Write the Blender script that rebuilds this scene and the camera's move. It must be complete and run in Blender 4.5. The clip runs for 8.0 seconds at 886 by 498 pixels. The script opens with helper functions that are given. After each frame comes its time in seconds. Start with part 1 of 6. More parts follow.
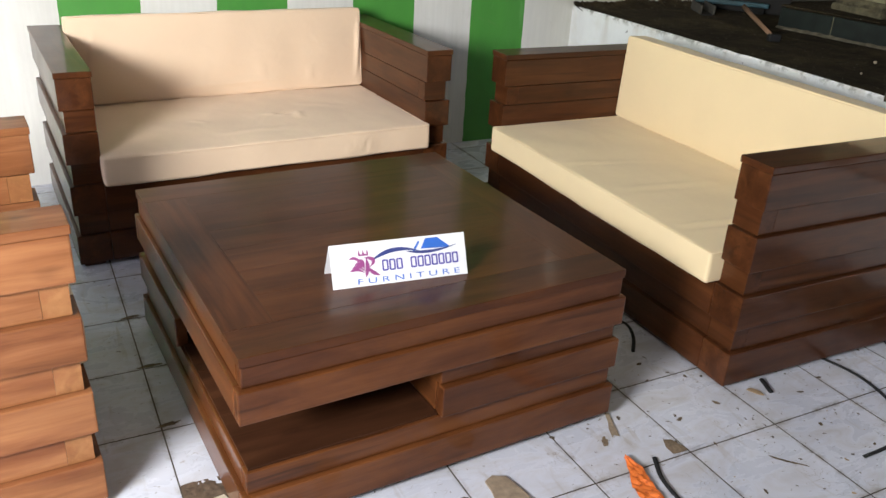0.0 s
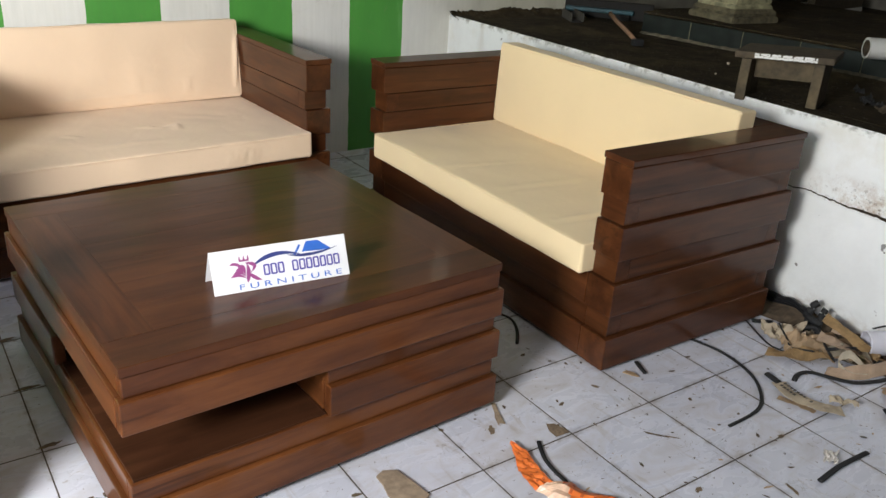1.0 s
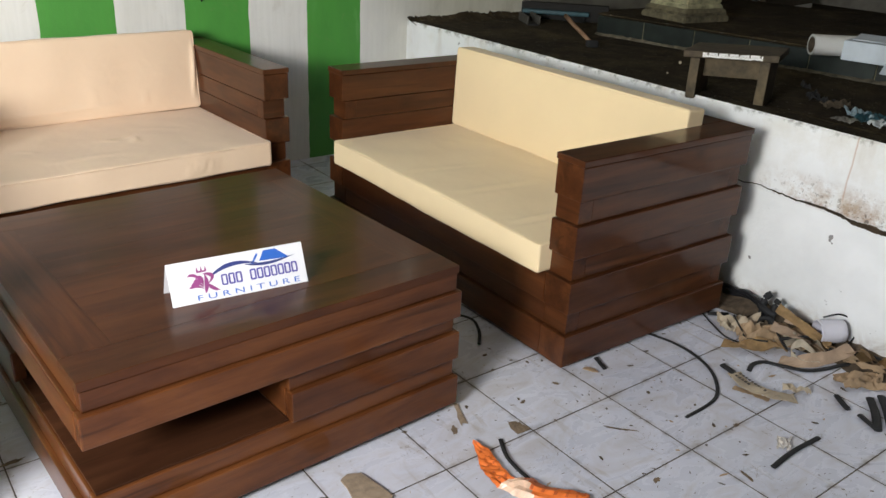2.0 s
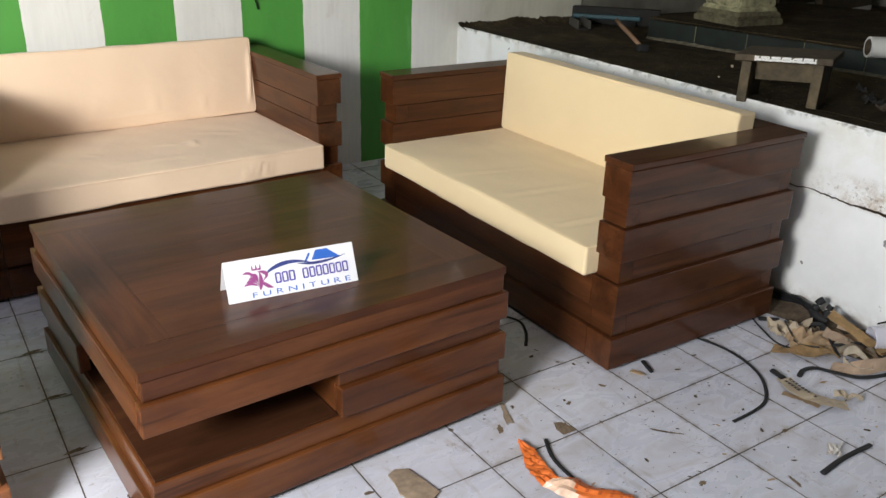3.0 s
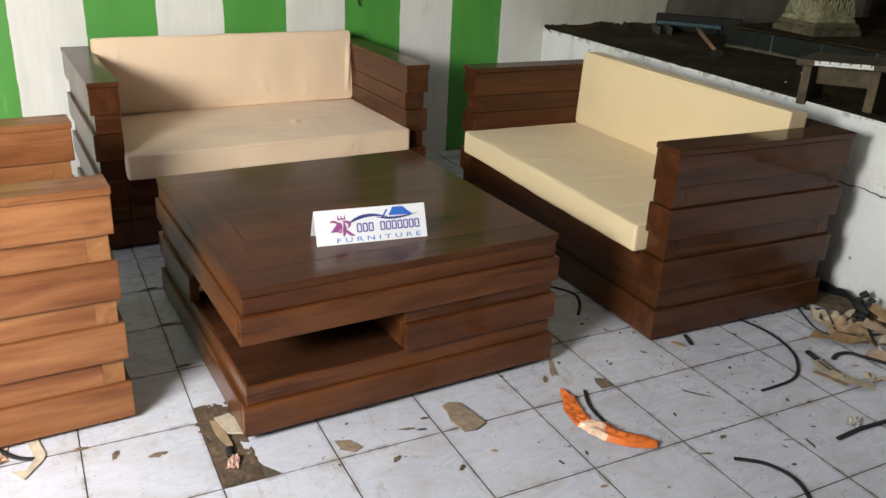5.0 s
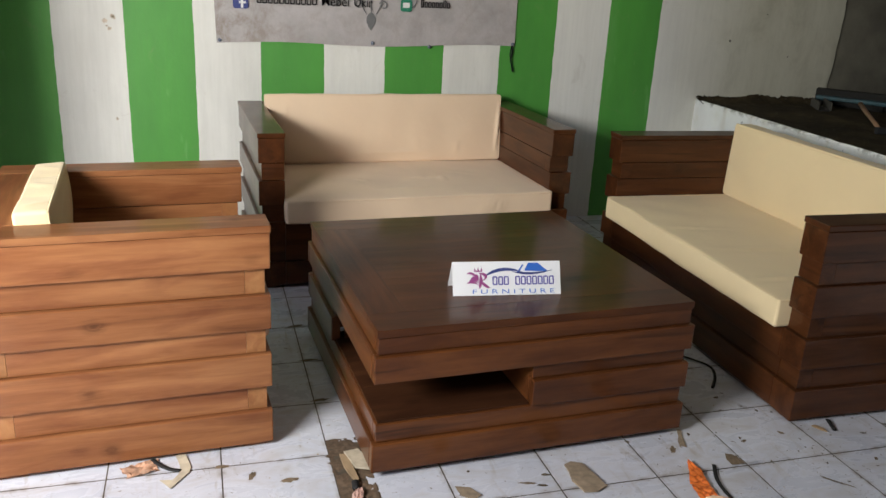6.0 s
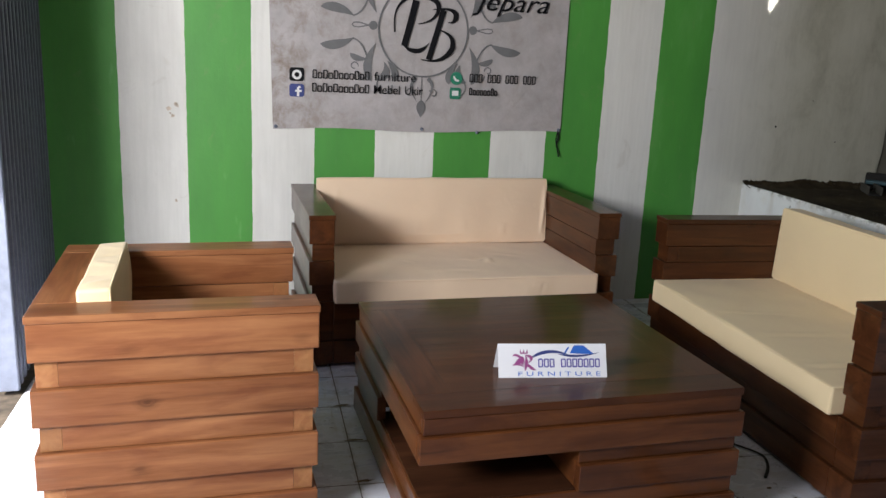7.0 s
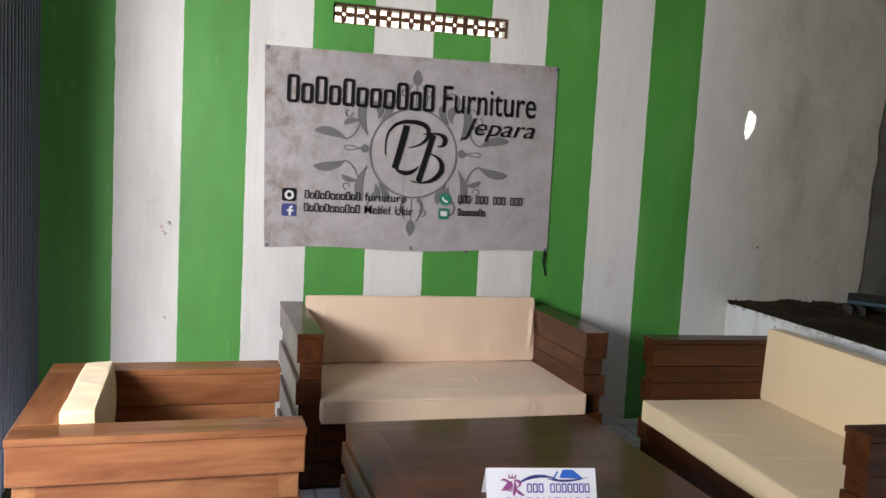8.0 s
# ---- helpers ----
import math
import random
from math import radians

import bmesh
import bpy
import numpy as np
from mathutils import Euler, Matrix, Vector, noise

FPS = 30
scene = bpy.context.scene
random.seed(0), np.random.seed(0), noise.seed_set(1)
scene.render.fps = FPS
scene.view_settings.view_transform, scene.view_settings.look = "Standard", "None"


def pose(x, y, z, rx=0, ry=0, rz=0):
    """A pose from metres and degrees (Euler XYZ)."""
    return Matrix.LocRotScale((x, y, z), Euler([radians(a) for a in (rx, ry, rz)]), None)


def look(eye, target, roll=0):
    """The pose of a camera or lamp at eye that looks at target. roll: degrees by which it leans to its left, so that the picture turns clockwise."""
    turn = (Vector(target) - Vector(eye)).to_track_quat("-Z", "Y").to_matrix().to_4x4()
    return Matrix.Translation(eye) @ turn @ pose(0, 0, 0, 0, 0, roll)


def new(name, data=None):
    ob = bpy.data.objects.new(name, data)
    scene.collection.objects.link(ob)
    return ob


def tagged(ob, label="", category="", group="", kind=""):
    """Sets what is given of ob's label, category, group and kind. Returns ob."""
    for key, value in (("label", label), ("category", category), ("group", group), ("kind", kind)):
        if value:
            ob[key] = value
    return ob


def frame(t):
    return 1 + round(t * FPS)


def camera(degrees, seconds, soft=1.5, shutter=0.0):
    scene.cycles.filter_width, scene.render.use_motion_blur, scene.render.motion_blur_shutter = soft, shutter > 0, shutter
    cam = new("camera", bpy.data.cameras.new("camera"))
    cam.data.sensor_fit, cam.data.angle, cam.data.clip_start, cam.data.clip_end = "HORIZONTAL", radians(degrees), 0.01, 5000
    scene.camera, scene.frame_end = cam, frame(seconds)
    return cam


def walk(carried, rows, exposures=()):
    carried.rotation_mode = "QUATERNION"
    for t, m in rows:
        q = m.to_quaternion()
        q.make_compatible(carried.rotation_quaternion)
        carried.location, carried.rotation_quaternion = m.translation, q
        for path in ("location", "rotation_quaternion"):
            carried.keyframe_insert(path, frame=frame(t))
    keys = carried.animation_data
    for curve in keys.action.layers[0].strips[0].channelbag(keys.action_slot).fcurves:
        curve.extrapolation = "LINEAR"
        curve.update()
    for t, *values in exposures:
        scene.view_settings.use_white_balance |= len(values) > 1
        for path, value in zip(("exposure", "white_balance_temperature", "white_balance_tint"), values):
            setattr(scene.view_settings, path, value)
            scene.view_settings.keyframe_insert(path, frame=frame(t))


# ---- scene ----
cam = camera(56.6, 8.0)
PATH = [
    (0, (-0.193, -1.19, 1.322), (0.666, 0.408, 0.481), 3.4),
    (0.5, (-0.192, -1.238, 1.316), (0.785, 0.296, 0.483), 3.8),
    (1, (-0.187, -1.265, 1.32), (0.889, 0.218, 0.519), 3.8),
    (1.2, (-0.181, -1.279, 1.33), (0.928, 0.187, 0.542), 3.6),
    (2.3, (-0.173, -1.326, 1.34), (0.96, 0.12, 0.548), 2.8),
    (2.5, (-0.182, -1.337, 1.342), (0.911, 0.137, 0.547), 2.3),
    (3, (-0.192, -1.348, 1.344), (0.844, 0.172, 0.56), 1.8),
    (3.5, (-0.233, -1.382, 1.348), (0.782, 0.16, 0.579), 2.0),
    (4, (-0.311, -1.464, 1.344), (0.679, 0.065, 0.519), 1.3),
    (4.2, (-0.329, -1.503, 1.338), (0.695, -0.002, 0.503), 0.9),
    (5.3, (-0.295, -1.714, 1.35), (0.451, -0.007, 0.622), 2.9),
    (5.5, (-0.306, -1.726, 1.35), (0.374, 0.025, 0.664), 2.5),
    (6, (-0.317, -1.75, 1.348), (0.237, 0.059, 0.702), 3.1),
    (6.5, (-0.321, -1.765, 1.351), (0.161, 0.079, 0.744), 2.9),
    (7, (-0.329, -1.784, 1.36), (0.123, 0.109, 0.897), 2.7),
    (7.5, (-0.336, -1.802, 1.379), (0.127, 0.123, 1.092), 3.0),
    (8, (-0.336, -1.806, 1.386), (0.141, 0.128, 1.197), 3.1),
]
EXPOSURES = [(0.0, 2.40, 6500, 9), (1.0, 2.30, 6560, 8), (3.0, 2.34, 6560, 9), (4.2, 2.42, 6520, 9), (5.3, 1.92, 6860, 6), (6.2, 1.70, 6560, 8), (7.0, 1.65, 6280, 11), (8.0, 1.74, 6320, 14)]
walk(cam, [(t, look(eye, target, roll)) for t, eye, target, roll in PATH], EXPOSURES)

# ---- light: sky, sun and the open shop front ----
world = bpy.data.worlds.new("world")
scene.world = world
world.use_nodes = True
wn = world.node_tree.nodes
sky = wn.new("ShaderNodeTexSky")
sky.sky_type = "NISHITA"
sky.sun_disc = False
SUN_DIR = Vector((0.31, 0.60, -0.72)).normalized()
sky.sun_elevation = math.asin(-SUN_DIR.z)
sky.sun_rotation = math.atan2(-SUN_DIR.x, -SUN_DIR.y)
world.node_tree.links.new(sky.outputs[0], wn["Background"].inputs[0])
wn["Background"].inputs[1].default_value = 0.05

sun = new("sun", bpy.data.lights.new("sun", "SUN"))
sun.data.energy, sun.data.angle, sun.data.color = 5.0, radians(0.4), (1.0, 0.95, 0.87)
sun.matrix_world = look((0, 0, 8), Vector((0, 0, 8)) + SUN_DIR)

# daylight through the open shop front: an area lamp standing in for sky
bright_sky = new("open_sky_between_roofs", bpy.data.lights.new("open_sky_between_roofs", "AREA"))
bright_sky.data.shape = "RECTANGLE"
bright_sky.data.size, bright_sky.data.size_y = 1.0, 0.62
bright_sky.data.energy, bright_sky.data.color = 38, (1.0, 0.985, 0.955)
bright_sky.matrix_world = look((-2.0, -1.0, 1.62), (-0.6, 1.5, 0.8))


# ---- materials ----
class Nodes:
    def __init__(self, name):
        self.m = bpy.data.materials.new(name)
        self.m.use_nodes = True
        self.t = self.m.node_tree
        self.b = self.t.nodes["Principled BSDF"]

    def n(self, kind, **sets):
        node = self.t.nodes.new(kind)
        for k, v in sets.items():
            if k == "op":
                node.operation = v
            elif k == "blend":
                node.data_type, node.blend_type = "RGBA", v
            elif k == "dims":
                node.noise_dimensions = v
            elif isinstance(k, str) and k.startswith("i") and k[1:].isdigit():
                node.inputs[int(k[1:])].default_value = v
            else:
                node.inputs[k.replace("_", " ")].default_value = v
        return node

    def link(self, a, b):
        self.t.links.new(a, b)

    def noise(self, vec, scale, detail=4, rough=0.55, dist=0.0):
        node = self.n("ShaderNodeTexNoise", Scale=scale, Detail=detail, Roughness=rough, Distortion=dist)
        if vec is not None:
            self.link(vec, node.inputs["Vector"])
        return node.outputs["Fac"]

    def ramp(self, fac, stops):
        node = self.t.nodes.new("ShaderNodeValToRGB")
        els = node.color_ramp.elements
        while len(els) < len(stops):
            els.new(0.5)
        for e, (p, c) in zip(els, stops):
            e.position = p
            e.color = (c, c, c, 1) if isinstance(c, (int, float)) else (*c, 1)
        self.link(fac, node.inputs[0])
        return node.outputs[0]

    def mix(self, fac, a, b, blend="MIX"):
        node = self.n("ShaderNodeMix", blend=blend)
        for src, sock in ((fac, node.inputs[0]), (a, node.inputs[6]), (b, node.inputs[7])):
            if hasattr(src, "is_linked"):
                self.link(src, sock)
            elif isinstance(src, (int, float)):
                sock.default_value = src
            else:
                sock.default_value = (*src, 1)
        return node.outputs[2]

    def math(self, op, a, b=0.0):
        node = self.n("ShaderNodeMath", op=op)
        for src, sock in ((a, node.inputs[0]), (b, node.inputs[1])):
            if hasattr(src, "is_linked"):
                self.link(src, sock)
            else:
                sock.default_value = src
        return node.outputs[0]

    def coords(self, scale=(1, 1, 1), shift=True, world_space=False):
        if world_space:
            vec = self.n("ShaderNodeNewGeometry").outputs["Position"]
        else:
            vec = self.n("ShaderNodeTexCoord").outputs["Object"]
        mapping = self.n("ShaderNodeMapping")
        mapping.inputs["Scale"].default_value = scale
        self.link(vec, mapping.inputs["Vector"])
        if shift and not world_space:
            rnd = self.n("ShaderNodeObjectInfo").outputs["Random"]
            comb = self.n("ShaderNodeCombineXYZ")
            for i, k in enumerate((37.0, 23.0, 11.0)):
                self.link(self.math("MULTIPLY", rnd, k), comb.inputs[i])
            self.link(comb.outputs[0], mapping.inputs["Location"])
        return mapping.outputs[0]

    def bump(self, height, strength=0.2, distance=0.01):
        node = self.n("ShaderNodeBump", Strength=strength, Distance=distance)
        self.link(height, node.inputs["Height"])
        self.link(node.outputs[0], self.b.inputs["Normal"])

    def set(self, colour=None, rough=None, **other):
        for key, v in (("Base Color", colour), ("Roughness", rough), *[(k.replace("_", " "), x) for k, x in other.items()]):
            if v is None:
                continue
            if hasattr(v, "is_linked"):
                self.link(v, self.b.inputs[key])
            elif isinstance(v, tuple):
                self.b.inputs[key].default_value = (*v, 1) if len(v) == 3 else v
            else:
                self.b.inputs[key].default_value = v
        return self.m


def make_wood(name, dark, mid, light, rough=0.26, coat=0.46, streaky=0.42, vary=0.22, knotty=0.5, gloss=0.085):
    """Stained and lacquered teak: the grain runs along the local x of each board."""
    w = Nodes(name)
    broad = w.noise(w.coords((0.9, 7.0, 7.0)), 1.5, 3, 0.5, 0.9)
    flame = w.noise(w.coords((1.6, 16.0, 16.0)), 1.4, 4, 0.6, 1.6)
    fine = w.noise(w.coords((5.0, 150.0, 150.0)), 1.6, 4, 0.65)
    grain = w.math("ADD", w.math("MULTIPLY", broad, 0.52), w.math("MULTIPLY", flame, 0.34))
    grain = w.math("ADD", grain, w.math("MULTIPLY", fine, 0.14))
    col = w.ramp(grain, [(0.26, dark), (0.48, mid), (0.72, light)])
    streak = w.noise(w.coords((0.8, 20.0, 20.0)), 1.7, 3, 0.5, 0.4)
    col = w.mix(w.math("MULTIPLY", w.ramp(streak, [(0.62, 0.0), (0.70, 1.0)]), streaky), col, tuple(c * 0.6 for c in dark))
    blotch = w.noise(w.coords((1.6, 6.0, 6.0)), 2.1, 4, 0.6, 0.7)
    col = w.mix(w.math("MULTIPLY", w.ramp(blotch, [(0.45, 0.0), (0.68, 1.0)]), 0.48), col, (dark[0] * 1.35, dark[1] * 1.1, dark[2] * 1.2))
    gold = w.noise(w.coords((0.7, 9.0, 9.0)), 1.9, 3, 0.5, 0.5)
    col = w.mix(w.math("MULTIPLY", w.ramp(gold, [(0.56, 0.0), (0.70, 1.0)]), 0.45), col, tuple(c * 1.15 for c in light))
    # round knots with a dark eye, a paler ring and a dark rim
    knots = w.n("ShaderNodeTexVoronoi", Scale=1.0)
    w.link(w.coords((5.4, 8.6, 8.6)), knots.inputs["Vector"])
    ragged = w.math("ADD", knots.outputs["Distance"], w.math("MULTIPLY", w.math("SUBTRACT", flame, 0.5), 0.26))
    knot = w.ramp(ragged, [(0.01, 1.0), (0.05, 0.6), (0.08, 0.8), (0.13, 0.35), (0.22, 0.0)])
    col = w.mix(w.math("MULTIPLY", knot, knotty), col, tuple(c * 0.6 for c in dark))
    rnd = w.n("ShaderNodeObjectInfo").outputs["Random"]
    tone = w.n("ShaderNodeHueSaturation", Saturation=1.0)
    w.link(w.math("ADD", w.math("MULTIPLY", rnd, vary), 1.0 - vary / 2), tone.inputs["Value"])
    w.link(col, tone.inputs["Color"])
    smear = w.noise(w.coords((2.5, 2.5, 2.5)), 2.2, 4)
    w.bump(w.math("ADD", fine, w.math("MULTIPLY", smear, 3.0)), 0.05, 0.002)
    return w.set(tone.outputs[0], w.math("ADD", w.math("MULTIPLY", smear, 0.16), rough), Coat_Weight=coat, Coat_Roughness=gloss, Coat_IOR=1.48, Specular_IOR_Level=0.12)


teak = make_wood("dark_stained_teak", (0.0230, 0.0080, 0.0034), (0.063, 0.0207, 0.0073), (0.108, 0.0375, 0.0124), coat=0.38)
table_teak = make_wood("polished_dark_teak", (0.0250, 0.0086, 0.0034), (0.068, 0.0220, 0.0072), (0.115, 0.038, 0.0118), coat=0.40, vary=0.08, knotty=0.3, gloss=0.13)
# table sides: redder, lighter teak, the light falling on them put into the colour
lit_side_teak = make_wood("reddish_dark_teak", (0.0300, 0.0098, 0.0038), (0.094, 0.0310, 0.0100), (0.160, 0.0560, 0.0170), coat=0.42, streaky=0.6, knotty=0.6)
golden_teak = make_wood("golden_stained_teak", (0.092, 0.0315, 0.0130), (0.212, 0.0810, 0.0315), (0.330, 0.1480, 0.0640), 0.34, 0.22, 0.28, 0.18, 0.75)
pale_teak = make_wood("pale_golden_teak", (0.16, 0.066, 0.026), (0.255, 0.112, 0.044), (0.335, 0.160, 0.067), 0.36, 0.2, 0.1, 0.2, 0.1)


def make_fabric(name, colour):
    f = Nodes(name)
    c = f.coords()
    weave = f.noise(f.coords((1, 1, 1)), 700, 2)
    cloud = f.noise(c, 5, 4)
    col = f.mix(cloud, tuple(x * 0.93 for x in colour), tuple(min(1, x * 1.04) for x in colour))
    col = f.mix(f.math("MULTIPLY", weave, 0.25), col, tuple(x * 0.8 for x in colour))
    f.bump(f.math("ADD", f.math("MULTIPLY", weave, 0.04), f.noise(c, 9, 3, 0.5, 0.6)), 0.25, 0.01)
    return f.set(col, 0.85, Sheen_Weight=0.15)


cream = make_fabric("peach_cream_canvas", (0.84, 0.635, 0.455))
yellow_cream = make_fabric("pale_yellow_canvas", (0.81, 0.640, 0.390))


def make_plain(name, colour, rough=0.6, grain=30.0, amount=0.25, bump=0.15, metal=0.0):
    p = Nodes(name)
    c = p.coords()
    a = p.noise(c, grain, 5, 0.6)
    b = p.noise(c, grain / 8, 4, 0.6)
    f = p.math("MULTIPLY", p.math("ADD", a, b), 0.5)
    lo, hi = tuple(x * (1 - amount) for x in colour), tuple(min(1.0, x * (1 + amount)) for x in colour)
    p.bump(a, bump, 0.003)
    return p.set(p.ramp(f, [(0.3, lo), (0.7, hi)]), p.math("ADD", p.math("MULTIPLY", b, 0.2), rough - 0.1), Metallic=metal)


def make_stripes():
    """White plaster with broad green stripes, brushed on by hand."""
    w = Nodes("striped_plaster")
    geo = w.n("ShaderNodeNewGeometry").outputs["Position"]
    sep = w.n("ShaderNodeSeparateXYZ")
    w.link(geo, sep.inputs[0])
    x = sep.outputs[0]
    edge = w.noise(w.coords((1, 1, 1), world_space=True), 14, 3)
    shifted = w.math("ADD", x, w.math("MULTIPLY", w.math("SUBTRACT", edge, 0.5), 0.012))
    phase = w.math("FRACT", w.math("DIVIDE", w.math("ADD", shifted, 0.953 + 6.27), 0.627))
    green = w.math("GREATER_THAN", phase, 0.5)
    green = w.math("MULTIPLY", green, w.math("LESS_THAN", x, 2.3))
    green = w.math("MAXIMUM", green, w.math("LESS_THAN", x, -1.1))
    blot = w.noise(w.coords((1, 1, 0.35), world_space=True), 3.0, 5, 0.6)
    fine = w.noise(w.coords((1, 1, 1), world_space=True), 55, 4)
    white = w.ramp(blot, [(0.3, (0.67, 0.66, 0.630)), (0.55, (0.79, 0.78, 0.745)), (0.75, (0.81, 0.80, 0.77))])
    runs = w.noise(w.coords((6, 6, 0.5), world_space=True), 2.5, 4, 0.65)
    white = w.mix(w.math("MULTIPLY", w.ramp(runs, [(0.5, 0.0), (0.75, 1.0)]), 0.16), white, (0.52, 0.50, 0.45))
    # duller, blotchy plaster towards the right, with the light's fall-off painted in
    bare = w.ramp(w.noise(w.coords((2.2, 2.2, 1.3), world_space=True), 2.0, 6, 0.68, 0.4), [(0.3, (0.42, 0.405, 0.325)), (0.5, (0.56, 0.545, 0.455)), (0.75, (0.64, 0.625, 0.535))])
    uneven = w.math("ADD", w.math("SUBTRACT", x, 1.9), w.math("MULTIPLY", w.math("SUBTRACT", blot, 0.5), 0.5))
    white = w.mix(w.ramp(uneven, [(0.25, 0.0), (0.95, 1.0)]), white, bare)
    paint = w.ramp(blot, [(0.3, (0.065, 0.27, 0.045)), (0.6, (0.085, 0.34, 0.055)), (0.74, (0.13, 0.40, 0.09))])
    scuff = w.noise(w.coords((5, 5, 1.2), world_space=True), 3.2, 3, 0.5)
    paint = w.mix(w.math("MULTIPLY", w.ramp(scuff, [(0.66, 0.0), (0.72, 1.0)]), 0.3), paint, (0.2, 0.47, 0.16))
    brush = w.noise(w.coords((24, 24, 1.3), world_space=True), 2.2, 4, 0.6)
    both = w.mix(w.math("MULTIPLY", w.ramp(brush, [(0.35, 1.0), (0.6, 0.0)]), 0.05), w.mix(green, white, paint), (0.10, 0.12, 0.07))
    stain = w.noise(w.coords((1.3, 1.3, 1.0), world_space=True), 6.0, 6, 0.7, 1.2)
    both = w.mix(w.math("MULTIPLY", w.ramp(stain, [(0.60, 0.0), (0.72, 1.0)]), 0.16), both, (0.30, 0.24, 0.16))
    w.bump(w.math("ADD", w.math("ADD", fine, w.math("MULTIPLY", brush, 0.5)), w.math("MULTIPLY", blot, 2.0)), 0.2, 0.004)
    return w.set(both, 0.55)


def make_old_white(name="worn_white_plaster", colour=(0.74, 0.75, 0.74)):
    w = Nodes(name)
    big = w.noise(w.coords((1, 1, 1), world_space=True), 2.5, 5, 0.6)
    fine = w.noise(w.coords((1, 1, 1), world_space=True), 40, 4)
    runs = w.noise(w.coords((7, 7, 0.7), world_space=True), 1.6, 5, 0.65)
    col = w.ramp(big, [(0.3, tuple(c * 0.8 for c in colour)), (0.55, colour), (0.8, tuple(min(1, c * 1.05) for c in colour))])
    col = w.mix(w.math("MULTIPLY", w.ramp(runs, [(0.58, 0.0), (0.72, 1.0)]), 0.55), col, (0.36, 0.31, 0.24))
    spots = w.noise(w.coords((1, 1, 1), world_space=True), 22, 3)
    col = w.mix(w.math("MULTIPLY", w.ramp(spots, [(0.7, 0.0), (0.76, 1.0)]), 0.5), col, (0.25, 0.21, 0.17))
    w.bump(w.math("ADD", fine, big), 0.25, 0.006)
    return w.set(col, 0.75)


def make_tile():
    """Cheap white glazed floor tile, with smears of mud and scratches."""
    w = Nodes("white_floor_tile")
    pos = w.coords((1, 1, 1), world_space=True)
    cloud = w.noise(pos, 4.0, 5, 0.6)
    vein = w.noise(pos, 9, 5, 0.7, 1.5)
    col = w.ramp(cloud, [(0.25, (0.56, 0.58, 0.675)), (0.7, (0.68, 0.695, 0.79))])
    smear = w.noise(w.coords((1.0, 2.2, 1), world_space=True), 5.5, 5, 0.65, 0.8)
    col = w.mix(w.math("MULTIPLY", w.ramp(smear, [(0.48, 0.0), (0.74, 1.0)]), 0.5), col, (0.40, 0.34, 0.28))
    wiped = w.noise(w.coords((7.0, 1.1, 1), world_space=True), 2.6, 4, 0.6, 1.4)
    col = w.mix(w.math("MULTIPLY", w.ramp(wiped, [(0.60, 0.0), (0.72, 1.0)]), 0.38), col, (0.36, 0.30, 0.24))
    col = w.mix(w.math("MULTIPLY", w.ramp(vein, [(0.66, 0.0), (0.72, 1.0)]), 0.5), col, (0.26, 0.20, 0.15))
    specks = w.noise(w.coords((1.0, 1.6, 1), world_space=True), 48, 3, 0.55, 0.6)
    col = w.mix(w.math("MULTIPLY", w.ramp(specks, [(0.675, 0.0), (0.73, 1.0)]), 0.8), col, (0.13, 0.095, 0.07))
    hair = w.n("ShaderNodeTexVoronoi", Scale=5.0)
    hair.feature = "DISTANCE_TO_EDGE"
    warp = w.n("ShaderNodeVectorMath", op="ADD")
    w.link(pos, warp.inputs[0])
    w.link(w.n("ShaderNodeTexNoise", Scale=2.0, Detail=3.0).outputs["Color"], warp.inputs[1])
    w.link(warp.outputs[0], hair.inputs["Vector"])
    broken = w.ramp(w.noise(pos, 6, 3), [(0.55, 0.0), (0.62, 1.0)])
    col = w.mix(w.math("MULTIPLY", w.math("MULTIPLY", w.ramp(hair.outputs["Distance"], [(0.004, 1.0), (0.012, 0.0)]), broken), 0.55), col, (0.22, 0.18, 0.14))
    # grime left along the joints
    sep = w.n("ShaderNodeSeparateXYZ")
    w.link(w.n("ShaderNodeNewGeometry").outputs["Position"], sep.inputs[0])
    rims = [w.math("SUBTRACT", 0.5, w.math("ABSOLUTE", w.math("SUBTRACT", w.math("FRACT", w.math("ADD", w.math("DIVIDE", sep.outputs[k], 0.30), 40.0)), 0.5))) for k in (0, 1)]
    rim = w.ramp(w.math("MINIMUM", rims[0], rims[1]), [(0.008, 1.0), (0.050, 0.0)])
    grime = w.ramp(w.noise(pos, 13, 5, 0.7, 0.5), [(0.46, 0.0), (0.66, 1.0)])
    col = w.mix(w.math("MULTIPLY", w.math("MULTIPLY", rim, grime), 0.75), col, (0.20, 0.155, 0.115))
    rnd = w.n("ShaderNodeObjectInfo").outputs["Random"]
    tone = w.n("ShaderNodeHueSaturation", Saturation=1.0)
    w.link(w.math("ADD", w.math("MULTIPLY", rnd, 0.08), 0.94), tone.inputs["Value"])
    w.link(col, tone.inputs["Color"])
    return w.set(tone.outputs[0], w.ramp(smear, [(0.4, 0.22), (0.7, 0.55)]))


striped = make_stripes()
old_white = make_old_white()
tile_glaze = make_tile()
grout = make_plain("dirty_grout", (0.075, 0.058, 0.042), 0.9, 26, 0.75)
soil = make_plain("brown_soil", (0.085, 0.06, 0.038), 0.95, 40, 0.6, 0.6)
weathered_cement = make_plain("weathered_cement_wall", (0.16, 0.150, 0.120), 0.9, 5, 0.45, 0.4)


